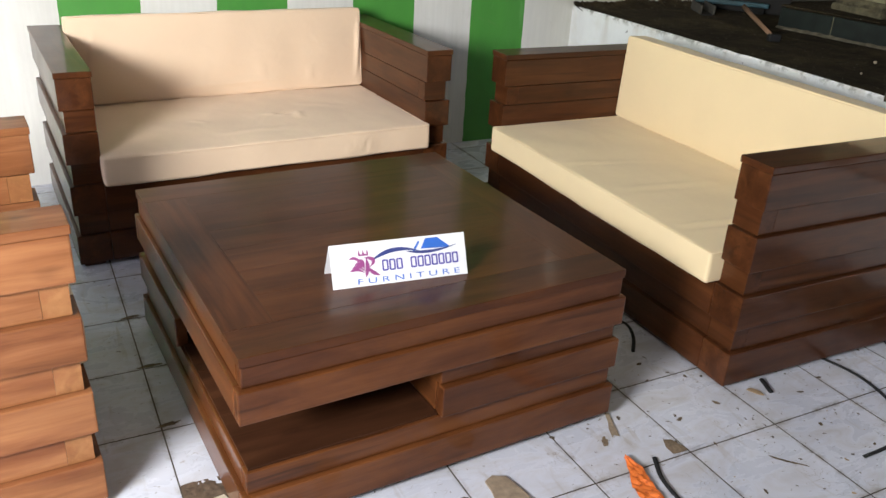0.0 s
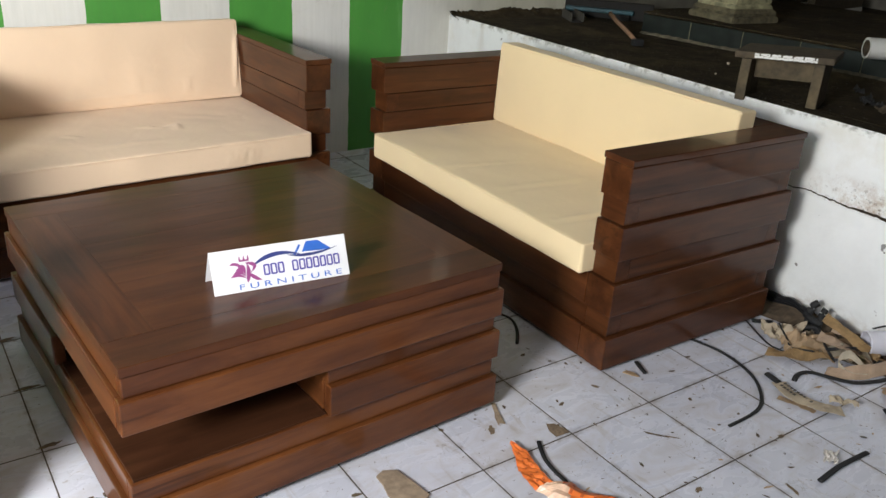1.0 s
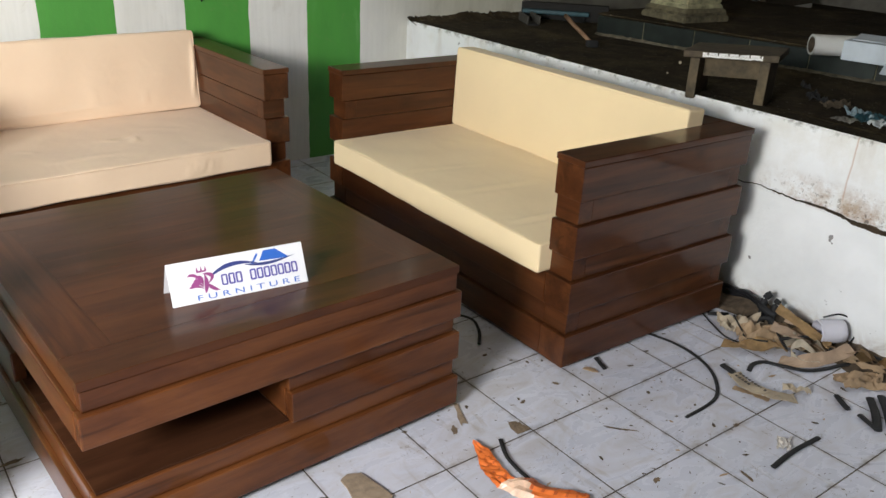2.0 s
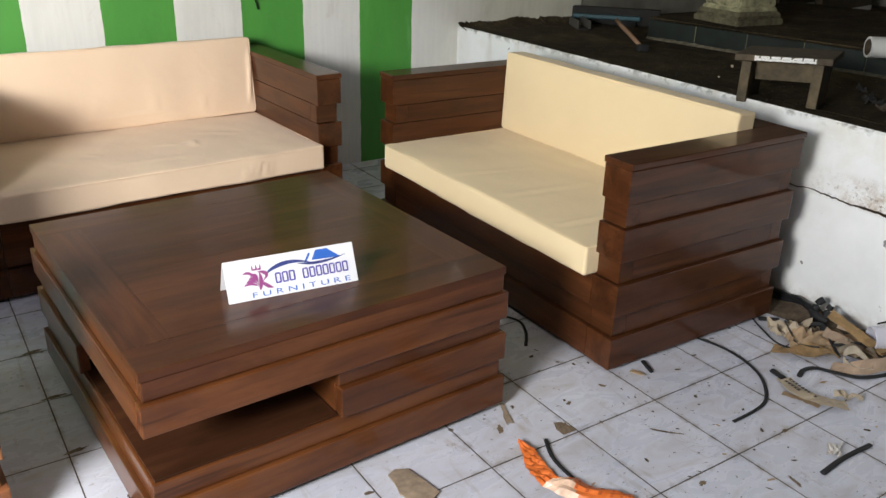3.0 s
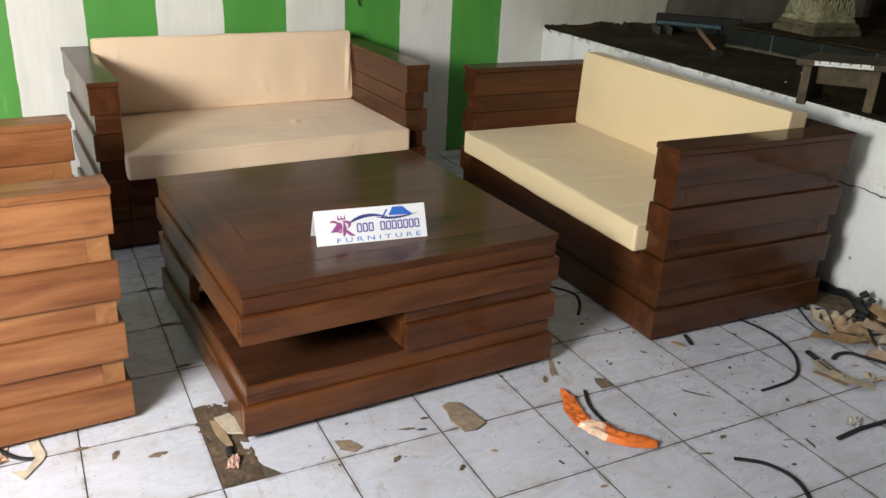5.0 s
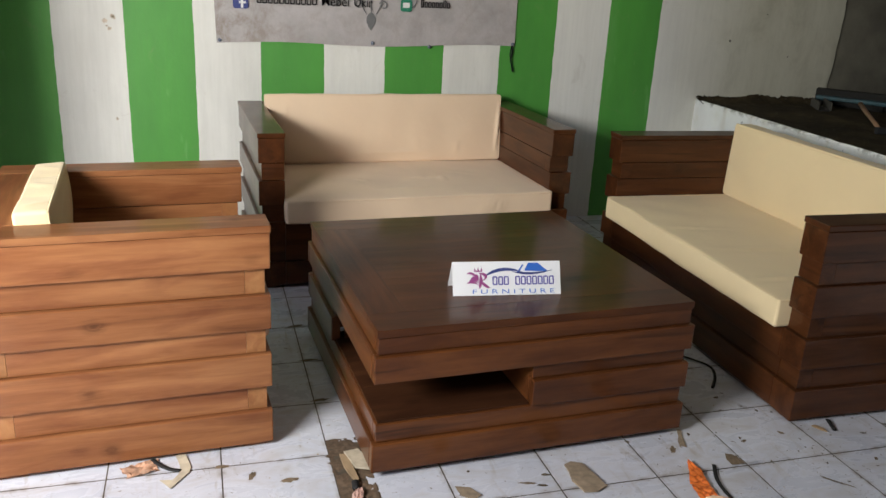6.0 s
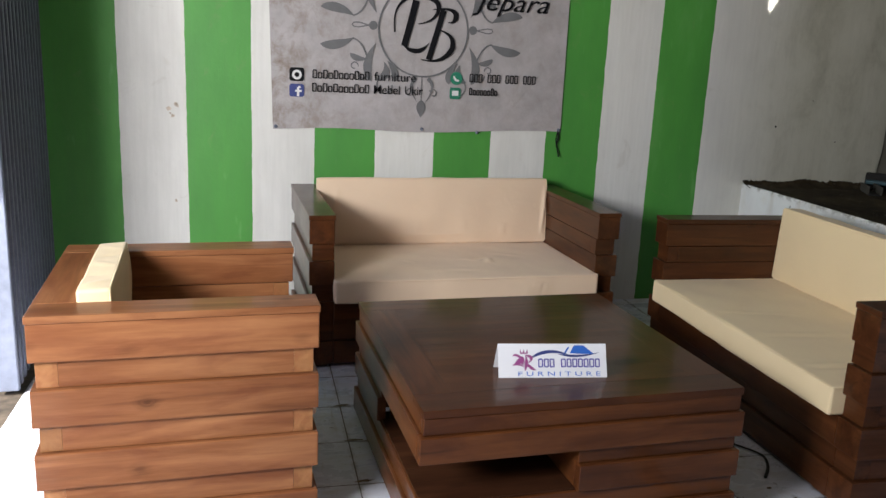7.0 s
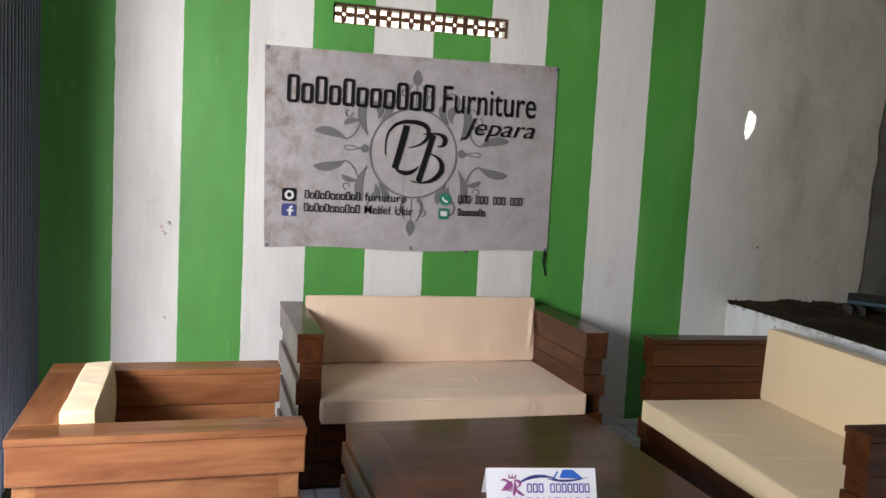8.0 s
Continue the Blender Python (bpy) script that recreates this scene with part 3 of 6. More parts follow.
def coffee_table():
    t = thing("coffee_table", "glossy dark brown square plank coffee table with an open corner shelf", "table", TB, "lounge set")
    L = 0.99 / 2
    top = 0.446
    rim, e = 0.11, L - 0.008
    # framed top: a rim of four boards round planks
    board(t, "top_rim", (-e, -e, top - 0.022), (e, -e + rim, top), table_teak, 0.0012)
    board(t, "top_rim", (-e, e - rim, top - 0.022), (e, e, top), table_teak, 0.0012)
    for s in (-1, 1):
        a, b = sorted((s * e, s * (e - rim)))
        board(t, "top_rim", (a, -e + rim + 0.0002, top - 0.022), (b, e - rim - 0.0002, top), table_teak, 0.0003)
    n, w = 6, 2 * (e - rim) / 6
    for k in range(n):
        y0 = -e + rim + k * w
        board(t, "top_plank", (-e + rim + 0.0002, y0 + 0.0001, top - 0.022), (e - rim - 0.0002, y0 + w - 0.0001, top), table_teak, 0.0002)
    # rows: height from, to, set back
    rows = ((0.373, 0.4235, 0.011), (0.294, 0.372, 0.0), (0.249, 0.293, 0.013), (0.166, 0.248, 0.0), (0.110, 0.165, 0.010), (0.022, 0.109, -0.002))
    for k, (z0, z1, d) in enumerate(rows):
        l, th = L - d, 0.03
        open_row = k in (2, 3)
        x_from = -0.025 if open_row else -l
        board(t, "front_plank", (x_from, -l, z0), (l, -l + th, z1), lit_side_teak)
        board(t, "back_plank", (-l, l - th, z0), (l, l, z1), lit_side_teak)
        board(t, "side_plank", (l - th, -l + th + 0.0005, z0), (l, l - th - 0.0005, z1), lit_side_teak)
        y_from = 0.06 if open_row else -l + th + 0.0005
        board(t, "side_plank", (-l, y_from, z0), (-l + th, l - th - 0.0005, z1), lit_side_teak)
    board(t, "shelf_divider", (-0.025, -L + 0.034, 0.1665), (-0.005, 0.058, 0.2935), lit_side_teak)
    board(t, "shelf_divider", (-L + 0.045, 0.06, 0.1665), (-0.005, 0.08, 0.2935), lit_side_teak)
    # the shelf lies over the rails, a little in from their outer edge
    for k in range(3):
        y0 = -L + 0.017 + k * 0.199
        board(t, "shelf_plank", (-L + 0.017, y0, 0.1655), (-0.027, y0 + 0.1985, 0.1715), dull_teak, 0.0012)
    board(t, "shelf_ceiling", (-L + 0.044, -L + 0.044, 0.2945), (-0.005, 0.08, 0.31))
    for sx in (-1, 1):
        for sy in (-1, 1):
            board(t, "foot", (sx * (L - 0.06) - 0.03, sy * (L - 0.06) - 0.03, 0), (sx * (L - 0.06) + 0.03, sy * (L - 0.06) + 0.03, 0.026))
    return t


coffee_table()

# ---- low wall and raised platform ----
LEDGE_A, LEDGE_B = Vector((2.484, 2.5, 0)), Vector((2.410, -0.18, 0))
LEDGE_Z = 0.695


def make_crumbling():
    """Old white plaster that has fallen off to brown and grey round the crack."""
    w = Nodes("crumbling_white_plaster")
    pos = w.n("ShaderNodeNewGeometry").outputs["Position"]
    big = w.noise(pos, 3, 5, 0.6)
    col = w.ramp(big, [(0.3, (0.76, 0.77, 0.77)), (0.55, (0.85, 0.86, 0.86)), (0.8, (0.87, 0.87, 0.865))])
    sep = w.n("ShaderNodeSeparateXYZ")
    w.link(pos, sep.inputs[0])
    runs = w.noise(w.coords((3.5, 3.5, 0.5), world_space=True), 1.6, 4, 0.6)
    high = w.ramp(sep.outputs[2], [(0.42, 0.0), (0.70, 1.0)])
    col = w.mix(w.math("MULTIPLY", w.math("MULTIPLY", w.ramp(runs, [(0.55, 0.0), (0.72, 1.0)]), high), 0.55), col, (0.42, 0.33, 0.22))
    rough_patch = w.noise(pos, 11, 6, 0.75, 0.15)
    above = w.ramp(sep.outputs[2], [(0.425, 0.0), (0.440, 1.0), (0.475, 0.85), (0.545, 0.0)])
    near = w.math("MULTIPLY", above, w.ramp(sep.outputs[1], [(-0.06, 1.0), (0.26, 0.0)]))
    col = w.mix(w.math("MULTIPLY", w.ramp(rough_patch, [(0.38, 0.0), (0.56, 1.0)]), w.math("MULTIPLY", near, 0.95)), col, (0.36, 0.235, 0.14))
    grains = w.ramp(w.noise(pos, 60, 4, 0.7), [(0.58, 0.0), (0.64, 1.0)])
    col = w.mix(w.math("MULTIPLY", w.math("MULTIPLY", grains, near), 0.8), col, (0.10, 0.075, 0.05))
    wash = w.math("MULTIPLY", w.ramp(w.noise(pos, 5, 5, 0.65), [(0.44, 0.0), (0.66, 1.0)]), w.ramp(sep.outputs[2], [(0.42, 0.0), (0.48, 1.0)]))
    col = w.mix(w.math("MULTIPLY", wash, 0.30), col, (0.56, 0.49, 0.36))
    # one thin rusty run
    run = w.ramp(w.math("ABSOLUTE", w.math("ADD", w.math("SUBTRACT", sep.outputs[1], -0.105), w.math("MULTIPLY", w.math("SUBTRACT", big, 0.5), 0.03))), [(0.001, 1.0), (0.003, 0.0)])
    col = w.mix(w.math("MULTIPLY", w.math("MULTIPLY", run, w.ramp(sep.outputs[2], [(0.47, 0.0), (0.49, 1.0)])), 0.6), col, (0.45, 0.22, 0.10))
    top = w.math("MULTIPLY", w.ramp(sep.outputs[2], [(0.668, 0.0), (0.692, 1.0)]), w.ramp(w.noise(pos, 21, 5, 0.7), [(0.50, 0.0), (0.60, 1.0)]))
    col = w.mix(w.math("MULTIPLY", top, 0.65), col, (0.13, 0.12, 0.085))
    foot = w.math("MULTIPLY", w.ramp(sep.outputs[2], [(0.02, 1.0), (0.11, 0.0)]), w.ramp(w.noise(pos, 9, 5, 0.7, 0.6), [(0.42, 0.0), (0.62, 1.0)]))
    col = w.mix(w.math("MULTIPLY", foot, 0.7), col, (0.30, 0.20, 0.12))
    dots = w.noise(pos, 26, 2, 0.4)
    col = w.mix(w.ramp(dots, [(0.745, 0.0), (0.765, 0.8)]), col, (0.12, 0.10, 0.09))
    w.bump(w.math("ADD", w.noise(pos, 45, 4), w.math("MULTIPLY", w.math("MULTIPLY", rough_patch, near), 3.0)), 0.3, 0.006)
    return w.set(col, 0.75)


def knee_wall():
    """Plastered low wall with a crack that opens towards its near end, and a crumbling top edge."""
    d = (LEDGE_B - LEDGE_A).normalized()
    at = Matrix.Translation(LEDGE_A) @ Matrix.Rotation(math.atan2(d.y, d.x), 4, "Z")
    bm = bmesh.new()
    n, length = 1100, 6.0
    cols = []
    for i in range(n + 1):
        s = length * i / n
        grow = max(0.0, min(1.0, (s - 1.95) / 0.95))
        c = 0.436 + 0.012 * noise.noise((s * 5, 0, 1)) + 0.007 * noise.noise((s * 19, 0, 2)) + 0.0035 * noise.noise((s * 70, 0, 2)) - 0.012 * max(0.0, min(1.0, (s - 2.5) / 0.3))
        w = (0.0008 + 0.0012 * min(1, grow * 6) + 0.017 * grow ** 4) * (1 + 0.5 * noise.noise((s * 23, 3, 0)) + 0.45 * noise.noise((s * 80, 3, 0))) if s > 1.95 else 0.0002
        chip = 0.006 * max(0.0, noise.noise((s * 7, 7, 0)) - 0.30) + 0.002 * max(0.0, noise.noise((s * 41, 9, 0)) - 0.25)
        top = LEDGE_Z - chip
        prof = [(0, 0), (0, 0.08), (0, 0.18), (0, 0.28), (0, 0.36), (0, c - w - 0.02), (0.001, c - w), (0.028 if s > 1.95 else 0.0, c - w * 0.3), (0.028 if s > 1.95 else 0.0, c + w * 0.3),
                (0.001, c + w), (0.0, c + w + 0.02), (0, 0.53), (0, 0.60), (0, 0.65), (0.0, top - 0.008), (0.007, top), (0.012 + 0.010 * abs(noise.noise((s * 13, 2, 0))) + 0.006 * noise.noise((s * 47, 2, 0)), LEDGE_Z + 0.001), (0.10, LEDGE_Z - 0.002), (0.10, 0)]
        bulge = 0.006 * noise.noise((s * 1.3, 0, 5))
        cols.append([bm.verts.new((s, y + bulge * (y < 0.09) + 0.003 * noise.noise((s * 4, z * 4, 8)) * (y < 0.005), z)) for y, z in prof])
    for a, e in zip(cols, cols[1:]):
        for k in range(len(a) - 1):
            f = bm.faces.new((a[k], e[k], e[k + 1], a[k + 1]))
            f.material_index = 1 if k in (6, 7, 8) and a[7].co.y > 0.015 else 2 if k >= 15 or (k == 14 and a[14].co.z < LEDGE_Z - 0.0115) else 0
    bm.faces.new(cols[0][::-1])
    bm.faces.new(cols[-1])
    bmesh.ops.recalc_face_normals(bm, faces=bm.faces[:])
    ob = new("wall_knee", link_mesh("wall_knee", bm, [make_crumbling(), soil, dark_cement]))
    ob.matrix_basis = at
    tagged(ob, "low white plastered wall with a crack and stained edge", "wall", kind="structure")


knee_wall()
solid("platform", (2.575, -4.2, 0.0), (6.2, 2.56, LEDGE_Z - 0.012), dark_cement, "raised platform of dark dirty cement", "platform")

# ---- folded gate at the shop front ----
gate = thing("folding_gate", "folded dark blue-grey steel gate at the open shop front", "gate", pose(-1.33, 2.48, 0, 0, 0, 4))
for k in range(29):
    y = -0.02 - k * 0.036
    bm = bmesh.new()
    box((-0.045 if k % 2 else -0.02, y - 0.014, 0.02), (0.03 if k % 2 else 0.052, y + 0.014, 2.60), 0.004, 1, bm)
    part("gate_strip", bm, gate_steel, gate)
part("gate_rail", box((-0.05, -1.06, 2.60), (0.06, 0.0, 2.65), 0.004), gate_steel, gate)

# ---- banner and card ----


def make_vinyl():
    """Printed grey vinyl, brown with dirt towards its left and upper edges."""
    w = Nodes("dirty_grey_vinyl")
    pos = w.coords((1, 1, 1), world_space=True)
    cloud = w.noise(pos, 7, 6, 0.68, 0.15)
    col = w.ramp(cloud, [(0.3, (0.35, 0.33, 0.33)), (0.55, (0.435, 0.405, 0.41)), (0.75, (0.485, 0.455, 0.46))])
    sep = w.n("ShaderNodeSeparateXYZ")
    w.link(w.n("ShaderNodeNewGeometry").outputs["Position"], sep.inputs[0])
    rim = w.ramp(w.math("ADD", w.math("MULTIPLY", sep.outputs[0], 0.5), 0.125), [(0.0, 1.0), (0.22, 0.0)])
    upper = w.ramp(w.math("SUBTRACT", 2.0, sep.outputs[2]), [(0.0, 1.0), (0.09, 0.0)])
    stain = w.ramp(w.noise(w.coords((1, 1, 0.8), world_space=True), 11, 7, 0.75, 0.3), [(0.46, 0.0), (0.66, 1.0)])
    where = w.math("ADD", w.math("MULTIPLY", w.math("MAXIMUM", rim, upper), 0.75), 0.26)
    col = w.mix(w.math("MULTIPLY", stain, where), col, (0.22, 0.165, 0.12))
    fine = w.noise(pos, 60, 3)
    w.bump(w.math("ADD", w.math("MULTIPLY", fine, 0.1), w.noise(w.coords((1, 1, 0.4), world_space=True), 4, 3)), 0.25, 0.02)
    return w.set(col, 0.42)


banner_cloth = make_vinyl()


def banner():
    t = thing("banner", "dirty grey vinyl shop banner with black printing pinned to the wall", "banner", pose(0, WALL_Y - 0.006, 0))
    bm = bmesh.new()
    bmesh.ops.create_grid(bm, x_segments=180, y_segments=120, size=0.5)
    # old fold lines: middle, direction, half length
    creases = ((0.505, 1.45, 90, 0.5), (0.17, 1.50, 88, 0.45), (0.86, 1.42, 91, 0.5), (0.55, 1.38, 2, 0.75), (0.75, 1.80, 15, 0.22), (-0.05, 1.75, -40, 0.16), (1.10, 1.16, 52, 0.2), (0.30, 1.05, 20, 0.3), (0.60, 1.92, -6, 0.4), (1.02, 1.62, 70, 0.18))
    tl, tr, bl, br = (-0.25, 1.968), (1.314, 1.983), (-0.222, 0.948), (1.319, 0.966)
    for v in bm.verts:
        u, w = v.co.x + 0.5, v.co.y + 0.5
        x = (bl[0] * (1 - u) + br[0] * u) * (1 - w) + (tl[0] * (1 - u) + tr[0] * u) * w
        z = (bl[1] * (1 - u) + br[1] * u) * (1 - w) + (tl[1] * (1 - u) + tr[1] * u) * w
        z += 0.008 * math.sin(u * 9) * (1 - w) - 0.02 * u * (1 - u) * w
        dent = 0.0
        for px, pz, deg, half in creases:
            ca, sa = math.cos(radians(deg)), math.sin(radians(deg))
            along, off = (x - px) * ca + (z - pz) * sa, (z - pz) * ca - (x - px) * sa + 0.006 * noise.noise((7.0 * px, x * 4, z * 4))
            if abs(along) < half:
                dent = max(dent, (1 - (along / half) ** 4) * math.exp(-abs(off) / 0.007))
        v.co = (x, -0.0055 + 0.0025 * dent + 0.0014 * noise.noise(Vector((x * 3, z * 3, 1))), z)
    part("sheet", bm, banner_cloth, t, smooth=True)
    return t


banner_thing = banner()


def card():
    bl, br = Vector((0.369, 0.363, 0.446)), Vector((0.694, 0.330, 0.446))
    t = thing("tent_card", "folded white card with purple and blue print on the table", "sign", Matrix.Translation((bl + br) / 2) @ Matrix.Rotation(math.atan2(br.y - bl.y, br.x - bl.x), 4, "Z"))
    w, h = 0.328, 0.099
    for s, nm in ((1, "front_panel"), (-1, "rear_panel")):
        bm = bmesh.new()
        box((-w / 2, -0.0006, 0), (w / 2, 0.0006, h), 0, 1, bm)
        m = pose(0, 0, 0.0005, -25) if s > 0 else pose(0, 0.0845, 0.0005, 25)
        part(nm, bm, paper_white, t, at=m)
    return t


card_thing = card()

# ---- vent blocks over the banner ----
terracotta = make_plain("terracotta", (0.095, 0.042, 0.024), 0.9, 40, 0.4, 0.3)


def vent_blocks():
    x0, x1, z0, z1 = VENT
    w = (x1 - x0) / 4
    for k in range(4):
        t = thing("vent_block", "pierced brown terracotta ventilation block set in the wall", "vent block", pose(x0 + (k + 0.5) * w, WALL_Y + 0.022, (z0 + z1) / 2), "vent blocks")
        h, th = (z1 - z0) / 2 - 0.001, 0.024
        hw = w / 2 - 0.0012
        frame_bm = bmesh.new()
        for lo, hi in (((-hw, -h), (hw, -h + 0.007)), ((-hw, h - 0.007), (hw, h)), ((-hw, -h + 0.007), (-hw + 0.01, h - 0.007)), ((hw - 0.01, -h + 0.007), (hw, h - 0.007)), ((-0.007, -h + 0.007), (0.007, h - 0.007))):
            box((lo[0], 0, lo[1]), (hi[0], th, hi[1]), 0.0015, 1, frame_bm)
        part("block_frame", frame_bm, terracotta, t)
        for s in (-1, 1):
            # a four-armed star round a small slit leaves a hole in each corner
            cx, rx, rz = s * (hw + 0.007 - 0.01) / 2 + s * 0.003, (hw - 0.017) / 2 + 0.004, h - 0.007
            bm = bmesh.new()
            n = 32
            rnd = random.Random(k * 7 + s)
            skew = rnd.uniform(-0.2, 0.2)
            pts, inner = [], []
            for i in range(n):
                a = 2 * math.pi * i / n
                q = abs(math.cos(2 * a)) ** 1.6
                r = 0.36 + 0.68 * q ** 1.4 + rnd.uniform(-0.03, 0.03)
                pts.append((cx + rx * r * math.cos(a), max(-rz, min(rz, rz * r * math.sin(a)))))
                m = 0.19 + 0.04 * math.cos(4 * a)
                inner.append((cx + rx * m * math.cos(a + skew + 0.5) * 0.9, rz * m * 1.25 * math.sin(a + skew + 0.5)))
            outer_f, inner_f = [bm.verts.new((p, 0.005, q)) for p, q in pts], [bm.verts.new((p, 0.005, q)) for p, q in inner]
            outer_b, inner_b = [bm.verts.new((p, th - 0.004, q)) for p, q in pts], [bm.verts.new((p, th - 0.004, q)) for p, q in inner]
            for i in range(n):
                j = (i + 1) % n
                for quad in ((outer_f[i], outer_f[j], inner_f[j], inner_f[i]), (outer_b[j], outer_b[i], inner_b[i], inner_b[j]), (outer_f[j], outer_f[i], outer_b[i], outer_b[j]), (inner_f[i], inner_f[j], inner_b[j], inner_b[i])):
                    bm.faces.new(quad)
            bmesh.ops.recalc_face_normals(bm, faces=bm.faces[:])
            part("lattice", bm, terracotta, t)


vent_blocks()

# ---- flat print ----
ink_black = make_plain("black_print", (0.008, 0.008, 0.010), 0.6, 20, 0.2, 0.02)
ink_grey = make_plain("grey_print", (0.16, 0.16, 0.165), 0.55, 20, 0.15, 0.02)
for ink in (ink_black, ink_grey):
    ink.node_tree.nodes["Principled BSDF"].inputs["Specular IOR Level"].default_value = 0.12
ink_blue = make_plain("blue_print", (0.035, 0.14, 0.55), 0.5, 20, 0.1, 0.02)
ink_violet = make_plain("violet_print", (0.085, 0.070, 0.36), 0.5, 20, 0.1, 0.02)
ink_navy = make_plain("navy_print", (0.035, 0.05, 0.20), 0.5, 20, 0.1, 0.02)
ink_purple = make_plain("purple_print", (0.28, 0.06, 0.21), 0.5, 20, 0.1, 0.02)
ink_green = make_plain("green_print", (0.02, 0.20, 0.12), 0.5, 20, 0.1, 0.02)
ink_white = make_plain("white_print", (0.7, 0.7, 0.7), 0.5, 20, 0.05, 0.02)


def flat(polys, y=0.0):
    """Flat printed shapes: outlines in the plane of x and z."""
    bm = bmesh.new()
    for poly in polys:
        f = bm.faces.new([bm.verts.new((px, y, pz)) for px, pz in poly])
        f.normal_update()
        if f.normal.y > 0:
            f.normal_flip()
    return bm


def stroke(points, width, y=0.0, bm=None):
    """A printed stroke of changing width along points."""
    bm = bm or bmesh.new()
    pts = [Vector((p[0], 0, p[1])) for p in points]
    left, right = [], []
    for i, p in enumerate(pts):
        d = (pts[min(i + 1, len(pts) - 1)] - pts[max(i - 1, 0)]).normalized()
        s = Vector((-d.z, 0, d.x)) * (width(i / (len(pts) - 1)) if callable(width) else width) / 2
        left.append(bm.verts.new((p.x + s.x, y - i * 4e-5, p.z + s.z)))
        right.append(bm.verts.new((p.x - s.x, y - i * 4e-5, p.z - s.z)))
    for i in range(len(pts) - 1):
        f = bm.faces.new((left[i], right[i], right[i + 1], left[i + 1]))
        f.normal_update()
        if f.normal.y > 0:
            f.normal_flip()
    return bm


def bend(a, b, c, n=14):
    """Points along a bow from a to c, drawn towards b."""
    a, b, c = (Vector(p) for p in (a, b, c))
    return [tuple(a * (1 - t) ** 2 + b * 2 * t * (1 - t) + c * t * t) for t in [i / n for i in range(n + 1)]]


def curl(cx, cz, r, a0, a1, shrink=0.45, n=20):
    out = []
    for i in range(n + 1):
        t = i / n
        a = radians(a0 + (a1 - a0) * t)
        rr = r * (1 - shrink * t)
        out.append((cx + rr * math.cos(a), cz + rr * math.sin(a)))
    return out


def leaf_width(w):
    return lambda t: max(0.0008, w * math.sin(math.pi * t ** 0.8) ** 0.9)


def taper(w):
    return lambda t: max(0.0006, w * (1 - t) ** 0.7)


def lettering(text, x0, x1, z0, height, y, shear=0.0, bold=0.0):
    """Words in the built-in font, fitted between x0 and x1."""
    cu = bpy.data.curves.new("lettering", "FONT")
    cu.body, cu.size, cu.shear, cu.offset = text, 1.0, shear, bold
    ob = bpy.data.objects.new("lettering", cu)
    scene.collection.objects.link(ob)
    bpy.context.view_layer.update()
    me = bpy.data.meshes.new_from_object(ob)
    bpy.data.objects.remove(ob)
    co = [v.co.copy() for v in me.vertices]
    ax, bx = min(c.x for c in co), max(c.x for c in co)
    az, bz = min(c.y for c in co), max(c.y for c in co)
    bm = bmesh.new()
    bm.from_mesh(me)
    for v in bm.verts:
        v.co = (x0 + (v.co.x - ax) / (bx - ax) * (x1 - x0), y, z0 + (v.co.y - az) / (bz - az) * height)
    for f in bm.faces:
        f.normal_update()
        if f.normal.y > 0:
            f.normal_flip()
    return bm


def block_word(name, pattern, x0, x1, z0, h, weight, y, mat, parent):
    """A word as a row of plain hollow blocks: l low, T tall, a space leaves a gap."""
    w = (x1 - x0) / len(pattern)
    for i, c in enumerate(pattern):
        if c == " ":
            continue
        a, b = x0 + i * w + w * 0.07, x0 + (i + 1) * w - w * 0.07
        hi = z0 + h * (1.0 if c == "T" else 0.72)
        out = rounded_square(a, b, z0, hi, min(weight, (b - a) * 0.3))
        inn = rounded_square(a + weight, b - weight, z0 + weight, hi - weight, weight * 0.3)
        bm = bmesh.new()
        vo, vi = [bm.verts.new((px, y, pz)) for px, pz in out], [bm.verts.new((px, y, pz)) for px, pz in inn]
        for k in range(len(vo)):
            m = (k + 1) % len(vo)
            f = bm.faces.new((vo[k], vo[m], vi[m], vi[k]))
            f.normal_update()
            if f.normal.y > 0:
                f.normal_flip()
        part(name, bm, mat, parent)


def rounded_square(x0, x1, z0, z1, r=0.012):
    out = []
    for cx, cz, a0 in ((x1 - r, z1 - r, 0), (x0 + r, z1 - r, 90), (x0 + r, z0 + r, 180), (x1 - r, z0 + r, 270)):
        out += [(cx + r * math.cos(radians(a0 + k * 30)), cz + r * math.sin(radians(a0 + k * 30))) for k in range(4)]
    return out


